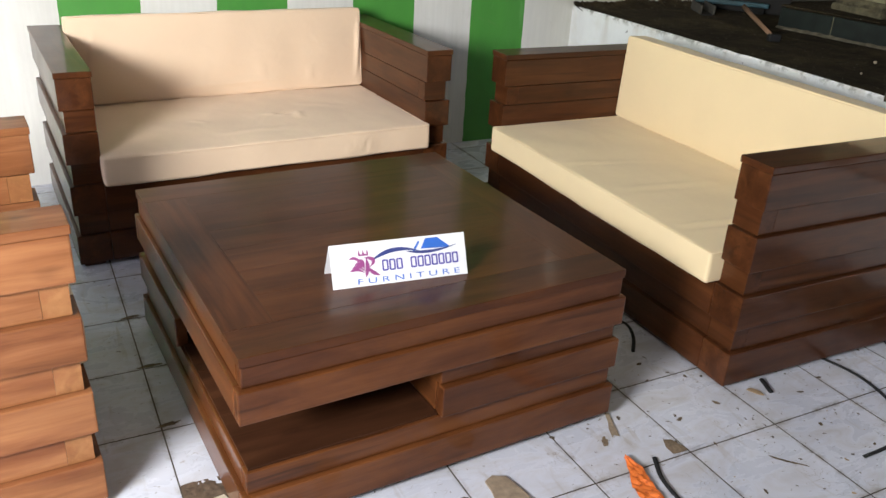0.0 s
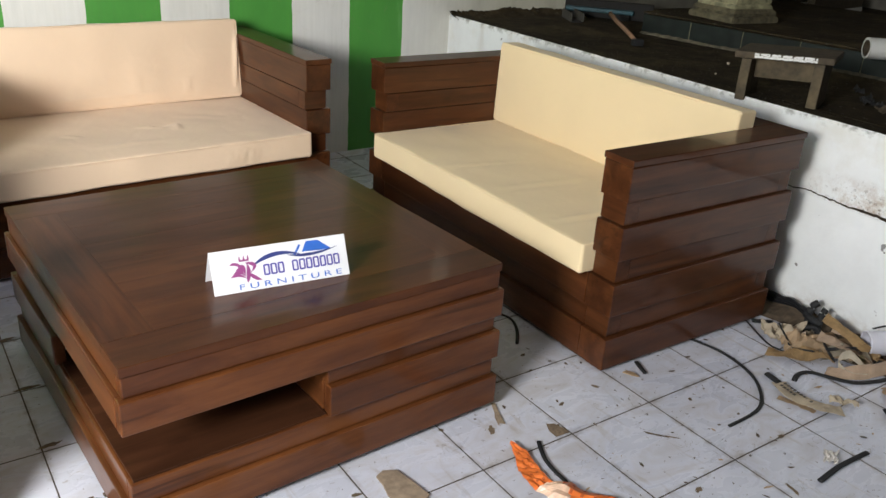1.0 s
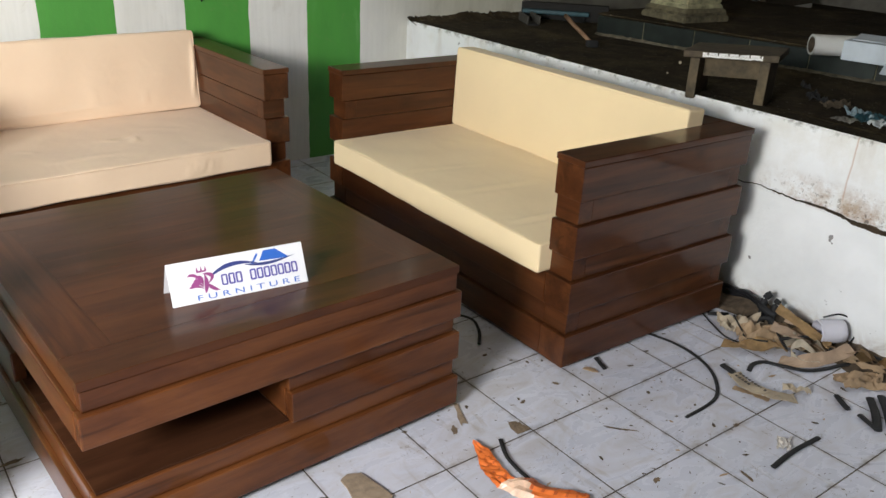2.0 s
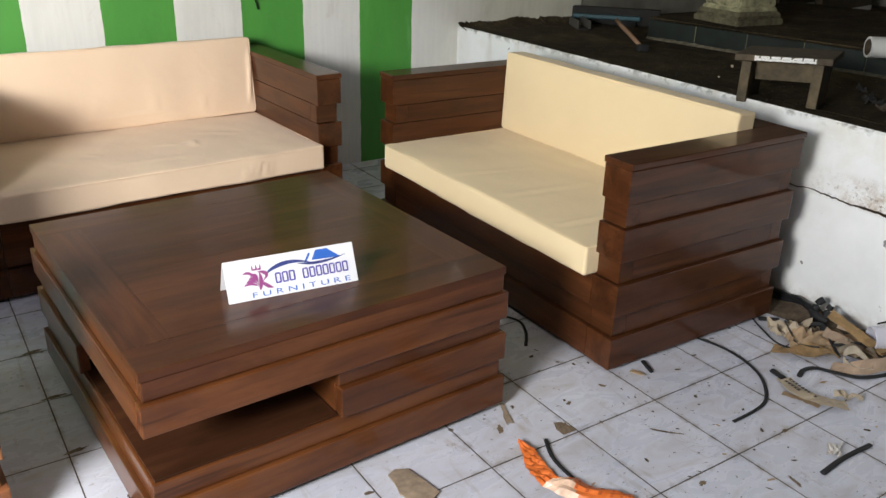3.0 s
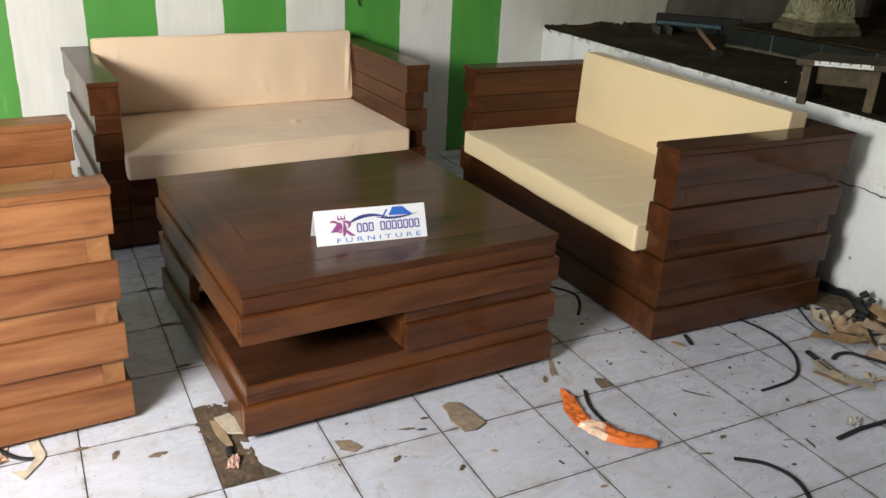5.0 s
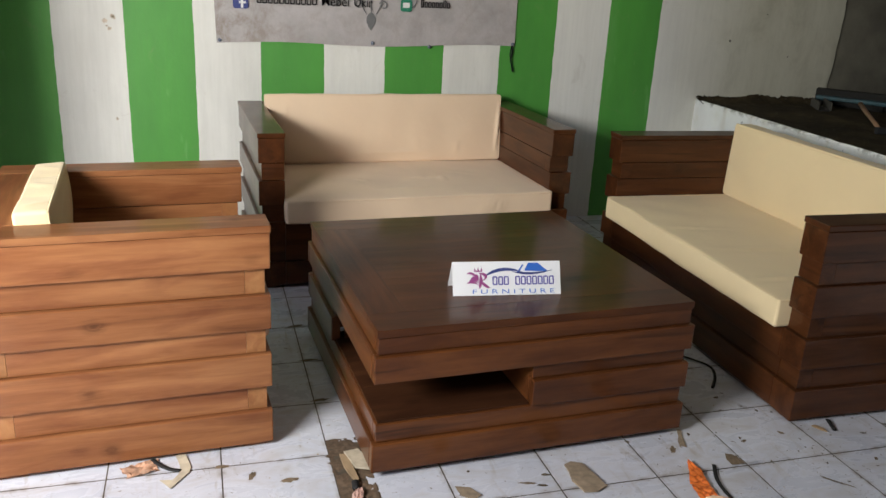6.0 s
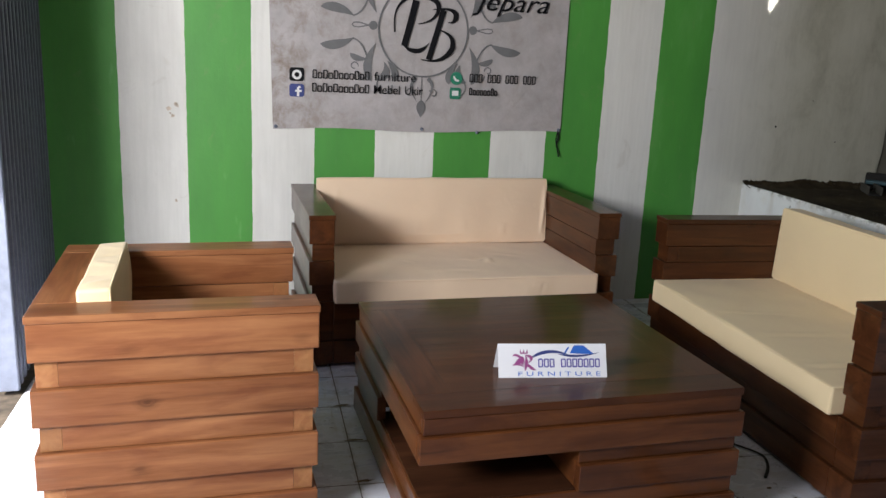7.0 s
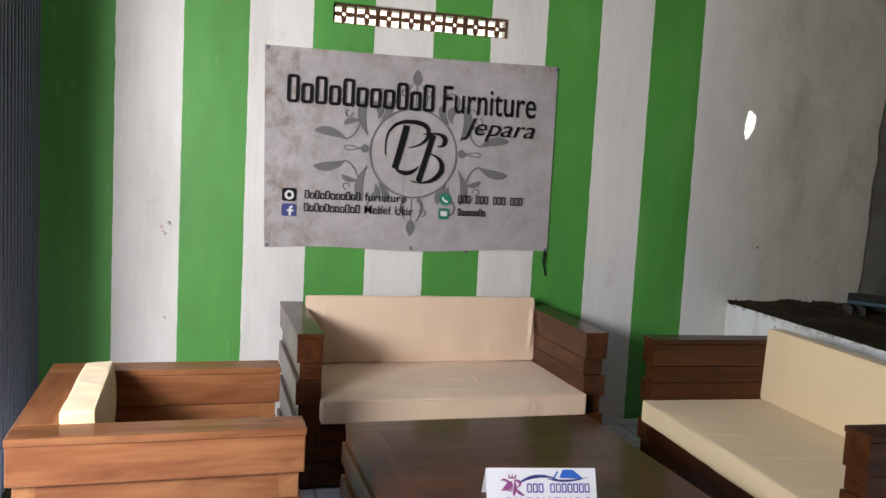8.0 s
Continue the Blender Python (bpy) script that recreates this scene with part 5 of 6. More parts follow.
crumple("plastic_bag", "crushed sky-blue plastic bag on the platform", "plastic bag", pose(2.740, 0.070, PZ, 0, 0, 35), 0.125, 0.085, 0.048, pale_plastic, 3, 18, 0.42)
crumple("rag", "dull teal rag lying on the platform", "rag", pose(2.720, 0.000, PZ, 0, 0, 10), 0.120, 0.090, 0.042, blue_paint, 7, 18, 0.42)
crumple("plastic_bag", "crushed dirty white plastic film on the platform", "plastic bag", pose(2.675, -0.050, PZ, 0, 0, -20), 0.085, 0.065, 0.036, white_film, 12, 14, 0.42)
crumple("plastic_bag", "flattened grey plastic film on the platform edge", "plastic bag", pose(2.625, 0.055, PZ, 0, 0, 60), 0.080, 0.060, 0.020, grey_cement, 15, 14, 0.42)
crumple("leaf_litter", "dark withered leaf on the platform", "leaf", pose(2.790, 0.180, PZ, 0, 0, 60), 0.050, 0.100, 0.045, old_wood, 18, 10, 0.7)
for x, y, a, b in ((2.86, 0.31, 0.11, 0.05), (2.81, 0.22, 0.06, 0.04), (3.02, 0.44, 0.06, 0.03)):
    crumple("rag", "dark crumpled rag on the platform floor", "rag", pose(x, y, PZ, 0, 0, 40), a, b, 0.035, rubber, x * 9, 14, 0.8)


channel = thing("steel_channel", "short dark square steel channel beside the blue rail", "steel channel", pose(3.20, 2.33, PZ, 0, 0, -118))
part("web", box((0.0, -0.03, 0.0), (0.20, 0.03, 0.006), 0.001, 1), black_iron, channel)
for s in (-1, 1):
    part("flange", box((0.0, s * 0.034 - 0.004, 0.0065), (0.20, s * 0.034 + 0.004, 0.052), 0.001, 1), make_plain("dusty_grey_steel", (0.06, 0.055, 0.045), 0.9, 30, 0.4, 0.3), channel)


def wall_foot_dirt():
    """Dirt piled along the foot of the striped wall on the platform."""
    bm = bmesh.new()
    n = 160
    rows = []
    for i in range(n + 1):
        x = 2.475 + 0.9 * i / n
        h = 0.024 + 0.022 * max(0, noise.noise((x * 5, 0, 4)) + 0.3) + 0.013 * noise.noise((x * 31, 0, 1)) + 0.010 * noise.noise((x * 90, 0, 1))
        rows.append([bm.verts.new((x, WALL_Y - 0.10 - 0.03 * noise.noise((x * 7, 1, 1)), PZ - 0.001)), bm.verts.new((x, WALL_Y - 0.03, PZ + h * 0.5)), bm.verts.new((x, WALL_Y - 0.001, PZ + max(0.012, h)))])
    for a, c in zip(rows, rows[1:]):
        for k in range(2):
            bm.faces.new((a[k], c[k], c[k + 1], a[k + 1]))
    bmesh.ops.recalc_face_normals(bm, faces=bm.faces[:])
    tagged(new("dirt", link_mesh("dirt", bm, dark_cement)), "dark dirt along the foot of the wall", "dirt", kind="stuff")


wall_foot_dirt()


# ---- litter on the tiled floor ----
def strip_of(name, label, category, pts, rad, mat, flat_by=0.5, group="rubber scraps"):
    bm = tube([(x, y, 0) for x, y in pts], rad, 8)
    for v in bm.verts:
        v.co.z = v.co.z * flat_by + rad * flat_by + 0.0012
    ob = new(name, link_mesh(name, bm, mat, True))
    return tagged(ob, label, category, group)


def smooth_line(pts, n=8):
    out = []
    for i in range(len(pts) - 1):
        p0, p1, p2, p3 = (Vector(pts[max(0, min(len(pts) - 1, i + k))]) for k in (-1, 0, 1, 2))
        for k in range(n):
            t = k / n
            out.append(tuple(0.5 * ((2 * p1) + (p2 - p0) * t + (2 * p0 - 5 * p1 + 4 * p2 - p3) * t * t + (3 * p1 - p0 - 3 * p2 + p3) * t ** 3)))
    return out + [tuple(pts[-1])]


strip_of("rubber_strip", "long curved black rubber strip on the floor tiles", "rubber strip", smooth_line([(1.90, 0.20), (1.925, 0.09), (1.91, -0.02), (1.86, -0.11), (1.76, -0.185), (1.607, -0.198)]), 0.0058, rubber)
strip_of("rubber_strip", "short curved black rubber strip beside an orange wrapper", "rubber strip", smooth_line([(1.094, 0.016), (1.062, -0.045), (1.05, -0.10), (1.048, -0.145)]), 0.0062, rubber)
strip_of("rubber_strip", "straight thick black rubber scrap on the floor tiles", "rubber strip", smooth_line([(1.615, -0.471), (1.72, -0.463), (1.84, -0.468)]), 0.0078, rubber)
strip_of("rubber_strip", "stub of black rubber beside the sofa", "rubber strip", smooth_line([(1.628, 0.172), (1.615, 0.14), (1.604, 0.112)]), 0.008, rubber)
strip_of("rubber_strip", "bent black rubber strip between table and sofa", "rubber strip", smooth_line([(1.40, 0.69), (1.455, 0.60), (1.43, 0.52), (1.369, 0.443)]), 0.0055, rubber)
strip_of("rubber_strip", "curved grey-black rubber strip on the floor tiles", "rubber strip", smooth_line([(1.27, -0.42), (1.335, -0.475), (1.355, -0.56), (1.30, -0.66), (1.20, -0.74)]), 0.007, rubber)
strip_of("rubber_strip", "thin black rubber strip beside the sofa", "rubber strip", smooth_line([(2.195, 0.190), (2.145, 0.100), (2.115, 0.032), (2.122, -0.030), (2.134, -0.089)]), 0.0035, rubber)
strip_of("rubber_strip", "flat stub of black rubber beside the sofa", "rubber strip", smooth_line([(2.203, 0.166), (2.258, 0.122)]), 0.011, rubber)
strip_of("rubber_strip", "long black hose end curling round the paper heap", "rubber strip", smooth_line([(1.986, -0.147), (2.030, -0.132), (2.074, -0.143), (2.102, -0.190), (2.140, -0.247), (2.205, -0.278), (2.280, -0.298), (2.335, -0.330), (2.365, -0.400)]), 0.0082, rubber)
strip_of("rubber_strip", "short flat stub of black rubber beside the khaki paper", "rubber strip", smooth_line([(1.940, -0.081), (1.929, -0.131)]), 0.0115, rubber)
for line, r in (([(2.086, -0.383), (2.067, -0.408), (2.045, -0.441)], 0.0100), ([(2.155, -0.450), (2.090, -0.500), (2.014, -0.545)], 0.0130), ([(2.196, -0.464), (2.135, -0.510), (2.061, -0.560)], 0.0130), ([(2.046, -0.476), (2.019, -0.538)], 0.0095)):
    strip_of("rubber_strip", "thick stub of black rubber on the floor tiles", "rubber strip", smooth_line(line), r, rubber)


def wrapper():
    """A long torn orange wrapper, creased once across its middle."""
    t = thing("wrapper", "torn crumpled orange plastic wrapper on the floor tiles", "wrapper", pose(0, 0, 0))
    tail = ([(1.021, 0.046), (0.996, -0.006), (0.972, -0.05), (0.965, -0.091), (0.960, -0.128)], [(1.023, 0.045), (1.031, -0.008), (1.024, -0.050), (1.017, -0.095), (1.015, -0.143)])
    body = ([(0.960, -0.130), (0.978, -0.185), (1.000, -0.225), (1.035, -0.262), (1.075, -0.288), (1.109, -0.298)], [(1.015, -0.145), (1.050, -0.148), (1.066, -0.190), (1.098, -0.228), (1.116, -0.256), (1.132, -0.272)])
    film, patch = bmesh.new(), bmesh.new()
    dark_print = make_plain("dark_orange_print", (0.50, 0.10, 0.025), 0.5, 20, 0.2, 0.02)
    for k, (left, right) in enumerate((tail, body)):
        left, right = smooth_line(left, 5), smooth_line(right, 5)
        rows = []
        for i, (a, e) in enumerate(zip(left, right)):
            u = i / (len(left) - 1)
            row = []
            for q in range(7):
                f = q / 6
                z = 0.003 + 0.012 * abs(noise.noise((u * 6 + 4 * k, f * 3, 0))) + (0.020 * math.sin(math.pi * f) * (1 - 0.5 * u) if k else 0.012 * f * (1 - u))
                row.append(Vector((a[0] + (e[0] - a[0]) * f, a[1] + (e[1] - a[1]) * f, z)))
            rows.append(row)
        for i in range(len(rows) - 1):
            for q in range(6):
                quad = [rows[i][q], rows[i + 1][q], rows[i + 1][q + 1], rows[i][q + 1]]
                torn = k and (i + 1.3 * q < 9 or (10 < i < 14 and q == 5))
                target = patch if torn else film
                target.faces.new([target.verts.new(v) for v in quad])
                if not torn and q in (2, 4) and i % 3 == 1 and i < len(rows) - 3:
                    mid = sum(quad, Vector()) / 4
                    bar = bmesh.new()
                    bar.faces.new([bar.verts.new(mid + (v - mid) * 0.75 + Vector((0, 0, 0.0012))) for v in quad])
                    part("print_bar", bar, dark_print, t)
    for bm in (film, patch):
        bmesh.ops.remove_doubles(bm, verts=bm.verts[:], dist=1e-5)
        bmesh.ops.recalc_face_normals(bm, faces=bm.faces[:])
        for f in bm.faces:
            f.normal_update()
            if f.normal.z < 0:
                f.normal_flip()
    part("film", film, orange_film, t)
    part("torn_patch", patch, make_plain("pale_torn_film", (0.72, 0.48, 0.34), 0.3, 60, 0.4, 0.4), t, "pale torn inner face")


wrapper()


def scrap(name, label, category, pts, thick, mat, z=0.001, group=""):
    bm = bmesh.new()
    f = bm.faces.new([bm.verts.new((x, y, z + 0.002 * noise.noise((x * 30, y * 30, 0)) + 0.002)) for x, y in pts])
    f.normal_update()
    if f.normal.z < 0:
        f.normal_flip()
    top = bmesh.ops.extrude_face_region(bm, geom=[f])
    for v in [g for g in top["geom"] if isinstance(g, bmesh.types.BMVert)]:
        v.co.z += thick
    bmesh.ops.recalc_face_normals(bm, faces=bm.faces[:])
    ob = new(name, link_mesh(name, bm, mat))
    return tagged(ob, label, category, group)


stained_card = make_plain("stained_brown_card", (0.27, 0.205, 0.145), 0.85, 50, 0.5, 0.4)
scrap("cardboard_scrap", "torn piece of brown cardboard on the floor tiles", "cardboard", [(0.654, 0.107), (0.679, 0.118), (0.710, 0.103), (0.722, 0.045), (0.729, -0.014), (0.695, -0.031), (0.656, -0.026), (0.644, 0.033), (0.652, 0.070)], 0.0040, stained_card)
scrap("cardboard_scrap", "small stained scrap of paper on the floor tiles", "paper scrap", [(0.312, 0.075), (0.352, 0.062), (0.372, 0.02), (0.345, 0.008), (0.318, 0.03)], 0.001, stained_card)
scrap("cardboard_scrap", "pale trampled scrap beside the coffee table", "paper scrap", [(1.092, 0.222), (1.102, 0.212), (1.084, 0.172), (1.068, 0.122), (1.055, 0.132), (1.046, 0.124), (1.058, 0.158), (1.074, 0.180)], 0.0008, stained_card)
scrap("cardboard_scrap", "beige curved card scrap beside the armchair", "paper scrap", [(-0.423, 0.378), (-0.396, 0.378), (-0.381, 0.31), (-0.386, 0.285), (-0.433, 0.219), (-0.462, 0.264), (-0.428, 0.258), (-0.412, 0.285), (-0.410, 0.320)], 0.0015, paper_pale)
crumple("paper_scrap", "crumpled orange and pale paper beside the armchair", "paper scrap", pose(-0.512, 0.328, 0, 0, 0, 15), 0.095, 0.055, 0.018, make_plain("stained_orange_paper", (0.52, 0.30, 0.20), 0.7, 60, 0.75, 0.3), 21, 14, 0.55)
strip_of("rubber_strip", "bent dark rubber strip beside the armchair", "rubber strip", smooth_line([(-0.485, 0.367), (-0.468, 0.342), (-0.442, 0.314), (-0.409, 0.297)]), 0.007, rubber)
clear_film = make_plain("crumpled_clear_film", (0.62, 0.58, 0.54), 0.2, 60, 0.35, 0.5)
crumple("film_scrap", "crumpled shiny clear film on the floor tiles", "film scrap", pose(1.730, -0.429, 0, 0, 0, 30), 0.060, 0.035, 0.022, clear_film, 71, 12, 0.8)
scrap("bark_scrap", "curled brown shaving beside the sofa corner", "wood shaving", [(1.545, 0.150), (1.562, 0.152), (1.575, 0.128), (1.572, 0.108), (1.558, 0.120)], 0.003, kraft)


def paper_ribbon(at, length, width, seed, mat, label, name="paper_strip"):
    """A twisted strip of paper in the heap."""
    bm = bmesh.new()
    n = 30
    rows = []
    for i in range(n + 1):
        u = i / n - 0.5
        a = 2.2 * noise.noise((u * 2.2 + seed, seed, 0))
        cx, cy = u * length, 0.10 * length * noise.noise((u * 3, seed, 4))
        cz = 0.028 + 0.05 * abs(noise.noise((u * 2.5, seed, 8)))
        w = width * (1 + 0.3 * noise.noise((u * 2.2, seed, 2))) / 2
        rows.append([bm.verts.new((cx, cy + math.cos(a) * w * k, cz + math.sin(a) * w * k + 0.006 * noise.noise((u * 7, k * 2, seed)))) for k in (-1, -0.4, 0.3, 1)])
    for a, c in zip(rows, rows[1:]):
        for k in range(3):
            bm.faces.new((a[k], c[k], c[k + 1], a[k + 1]))
    low = min(v.co.z for v in bm.verts)
    for v in bm.verts:
        v.co.z -= low - 0.002
    bmesh.ops.solidify(bm, geom=bm.faces[:], thickness=0.0012)
    ob = new(name, link_mesh(name, bm, mat))
    ob.matrix_basis = at
    return tagged(ob, label, "paper", "heap of waste paper")


def draped(line, width, mat, label, rolls=(0,), name="paper_strip"):
    """A strip of paper along a bent line in the air, turned a little at each point."""
    pts = smooth_line(line, 6)
    bm = bmesh.new()
    n = len(pts)
    rows = []
    for i, p in enumerate(pts):
        u = i / (n - 1)
        d = Vector(pts[min(n - 1, i + 1)]) - Vector(pts[max(0, i - 1)])
        side = Vector((-d.y, d.x, 0)).normalized()
        f = u * (len(rolls) - 1)
        k = min(int(f), max(0, len(rolls) - 2))
        roll = radians(rolls[k] + (rolls[min(k + 1, len(rolls) - 1)] - rolls[k]) * (f - k))
        across = side * math.cos(roll) + Vector((0, 0, 1)) * math.sin(roll)
        w = width * (1 + 0.2 * noise.noise((u * 4, width * 90, 1)))
        rows.append([bm.verts.new(Vector(p) + across * w * q + Vector((0, 0, 0.004 * noise.noise((u * 12, q * 5, p[0] * 9))))) for q in (-0.5, -0.2, 0.15, 0.5)])
    for a, e in zip(rows, rows[1:]):
        for q in range(3):
            bm.faces.new((a[q], e[q], e[q + 1], a[q + 1]))
    for v in bm.verts:
        v.co.z = max(v.co.z, 0.0025)
    bmesh.ops.recalc_face_normals(bm, faces=bm.faces[:])
    bmesh.ops.solidify(bm, geom=bm.faces[:], thickness=0.0012)
    ob = new(name, link_mesh(name, bm, mat))
    return tagged(ob, label, "paper", "heap of waste paper")


kraft_yellow = make_plain("yellow_brown_paper", (0.30, 0.19, 0.085), 0.8, 24, 0.5, 0.3)
black_film = make_plain("black_plastic_film", (0.011, 0.011, 0.013), 0.42, 20, 0.3, 0.2)
print_ink = make_plain("dark_printing_ink", (0.07, 0.06, 0.05), 0.8, 60, 0.3, 0.0)


def waste_bed():
    """Dust and shreds drifted against the foot of the low wall."""
    bm = bmesh.new()
    rows = []
    for i in range(71):
        y = 0.32 - 0.012 * i
        wall_x = LEDGE_A.x + (LEDGE_B.x - LEDGE_A.x) * (2.5 - y) / 2.68
        rows.append([bm.verts.new((wall_x + 0.002 - d * (1 + 0.3 * noise.noise((y * 8, d * 9, 2))), y, max(0.0006, h + 0.010 * noise.noise((y * 30, d * 40, 0)) * (h > 0.003)))) for d, h in ((0.0, 0.030), (0.035, 0.022), (0.075, 0.014), (0.115, 0.007), (0.15, 0.0006))])
    for a, c in zip(rows, rows[1:]):
        for k in range(4):
            bm.faces.new((a[k], c[k], c[k + 1], a[k + 1]))
    bmesh.ops.recalc_face_normals(bm, faces=bm.faces[:])
    tagged(new("dirt", link_mesh("dirt", bm, soil)), "drift of dark dust along the low wall", "dirt", kind="stuff")


waste_bed()
# papers, from the floor upwards
for k, (x, y, z, turn, l, w, mat) in enumerate(((2.27, -0.05, 0.0, -70, 0.20, 0.05, kraft), (2.30, -0.14, 0.004, -55, 0.18, 0.045, kraft_pink), (2.25, -0.17, 0.0, -60, 0.16, 0.05, paper_pale), (2.33, -0.30, 0.004, -75, 0.16, 0.045, kraft), (2.35, -0.38, 0.004, -80, 0.15, 0.05, kraft_yellow), (2.22, 0.02, 0.0, -40, 0.14, 0.05, kraft_pale))):
    paper_ribbon(pose(x, y, z, 0, 0, turn), l, w, k * 1.7 + 0.4, mat, "crumpled strip of torn brown paper in a heap")
draped([(2.300, -0.030, 0.090), (2.289, -0.075, 0.086), (2.287, -0.130, 0.072), (2.292, -0.180, 0.055), (2.305, -0.232, 0.036)], 0.034, kraft_yellow, "folded yellow-brown paper strip leaning on the heap", (55, 30, 25, 30, 15))
draped([(2.312, -0.060, 0.062), (2.315, -0.120, 0.060), (2.325, -0.165, 0.045)], 0.030, kraft_pink, "pinkish torn paper strip in the waste heap", (60, 40, 20))
draped([(2.232, -0.060, 0.052), (2.245, -0.115, 0.048), (2.262, -0.172, 0.040), (2.295, -0.212, 0.022)], 0.042, kraft_pink, "brown pleated paper strip in the waste heap", (30, 10, -15, 10))
draped([(2.205, -0.105, 0.018), (2.245, -0.150, 0.022), (2.290, -0.205, 0.016), (2.330, -0.240, 0.012)], 0.040, kraft, "dull brown paper strip at the bottom of the heap", (5, 20, -10, 5))
draped([(2.128, -0.165, 0.006), (2.145, -0.205, 0.012), (2.190, -0.236, 0.020), (2.245, -0.262, 0.026), (2.300, -0.276, 0.034), (2.335, -0.286, 0.045)], 0.042, kraft_pink, "broad pinkish paper strip curving round the heap", (20, 45, 50, 48, 40, 20))
draped([(2.215, -0.246, 0.016), (2.172, -0.214, 0.014), (2.150, -0.190, 0.030), (2.158, -0.182, 0.055), (2.186, -0.196, 0.064), (2.216, -0.218, 0.040), (2.232, -0.234, 0.018)], 0.026, paper_pale, "pale paper strip bent into a loop", (10, 35, 75, 85, 70, 40, 20))
draped([(2.068, 0.010, 0.004), (2.092, -0.040, 0.010), (2.135, -0.080, 0.022), (2.180, -0.115, 0.024), (2.205, -0.135, 0.012)], 0.062, kraft_yellow, "creased orange-brown paper sheet on the floor tiles", (6, -14, 18, -12, 4))
crumple("paper_scrap", "crumpled pale paper sheet in the waste heap", "paper scrap", pose(2.205, 0.045, 0.002, 0, 0, 40), 0.085, 0.13, 0.085, kraft_pale, 41, 14, 0.42)
crumple("paper_scrap", "crushed buff paper in the waste heap", "paper scrap", pose(2.195, -0.030, 0.002, 0, 0, -35), 0.13, 0.085, 0.070, kraft, 46, 14, 0.45)
crumple("paper_scrap", "torn orange-brown paper on the floor tiles", "paper scrap", pose(2.225, -0.385, 0.001, 0, 0, -35), 0.15, 0.085, 0.045, kraft, 52, 14, 0.5)
crumple("paper_scrap", "torn brown paper lying by the low wall", "paper scrap", pose(2.335, -0.350, 0.004, 0, 0, -75), 0.16, 0.060, 0.050, kraft, 57, 14, 0.5)
crumple("paper_scrap", "small folded buff paper on the floor tiles", "paper scrap", pose(2.010, -0.296, 0.001, 0, 0, -60), 0.075, 0.030, 0.030, kraft_pale, 61, 8, 0.5)
khaki = draped([(1.935, -0.128, 0.004), (1.905, -0.180, 0.008), (1.902, -0.235, 0.011), (1.925, -0.285, 0.009), (1.965, -0.322, 0.004)], 0.046, kraft_pale, "printed khaki paper strip lying on the floor tiles", (4, -4, 6, -3, 0))
for side, count in ((0.010, 9), (-0.010, 5)):
    bars = bmesh.new()
    for k in range(count):
        a = Vector((1.921, -0.152, 0.0)).lerp(Vector((1.903, -0.250, 0.0)), k / 8)
        box((a.x + side - 0.005, a.y - 0.0042, 0.0135), (a.x + side + 0.005, a.y + 0.0042, 0.0142), 0.0, 1, bars)
    part("print_line", bars, print_ink, khaki, "dark printed line")
draped([(1.862, -0.176, 0.002), (1.878, -0.225, 0.004), (1.892, -0.280, 0.003)], 0.022, kraft, "narrow brown paper strip lying on the floor tiles", (5, -8, 0))
# black film and rubber: a bundle along the wall foot, knotted at its end
for k in range(9):
    a, b, c = noise.noise((k * 3.1, 0, 0)), noise.noise((0, k * 2.7, 0)), noise.noise((k * 1.9, 4, 0))
    line = [(2.400 + 0.020 * a, 0.300, 0.030 + 0.02 * b), (2.385 + 0.022 * b, 0.215, 0.036 + 0.026 * a), (2.372 + 0.020 * c, 0.140, 0.046 + 0.024 * b), (2.352 + 0.012 * a, 0.070, 0.050 + 0.020 * c), (2.326 + 0.012 * b, 0.015 + 0.02 * c, 0.040 + 0.02 * a)]
    ob = new("plastic_band", link_mesh("plastic_band", tube(smooth_line(line), lambda u, r=0.0055 + 0.002 * c: r, 7), black_film, True))
    tagged(ob, "black plastic band bundled along the low wall", "plastic band", "bundle of black bands")
for line, r, word in (([(2.300, 0.020, 0.010), (2.322, 0.036, 0.050), (2.336, 0.040, 0.086), (2.350, 0.028, 0.104)], 0.0125, "thick looped end of a black band standing up"),
                      ([(2.290, -0.020, 0.012), (2.316, -0.008, 0.045), (2.330, -0.004, 0.080), (2.340, -0.008, 0.098)], 0.0115, "cut end of a black band standing up"),
                      ([(2.318, 0.046, 0.060), (2.306, 0.015, 0.058), (2.312, -0.020, 0.050)], 0.012, "black band tied across the bundle"),
                      ([(2.290, 0.030, 0.012), (2.270, 0.012, 0.036), (2.282, -0.022, 0.046), (2.262, -0.060, 0.026)], 0.008, "black band end hanging out of the knot")):
    ob = new("plastic_band", link_mesh("plastic_band", tube(smooth_line(line, 6), r, 9), rubber, True))
    tagged(ob, word, "plastic band", "bundle of black bands")
for line, r in (([(2.262, -0.050, 0.050), (2.222, -0.095, 0.034), (2.196, -0.150, 0.012)], 0.004), ([(2.215, -0.110, 0.030), (2.270, -0.160, 0.046), (2.320, -0.200, 0.050)], 0.005), ([(2.190, 0.060, 0.050), (2.160, 0.010, 0.034), (2.140, -0.030, 0.020), (2.150, -0.100, 0.036)], 0.003),
                ([(2.300, -0.225, 0.020), (2.350, -0.290, 0.024), (2.385, -0.350, 0.020), (2.380, -0.430, 0.012)], 0.008)):
    ob = new("rubber_strip", link_mesh("rubber_strip", tube(smooth_line(line), r, 7), rubber, True))
    tagged(ob, "thin black rubber strip tangled in the waste heap", "rubber strip", "rubber scraps")


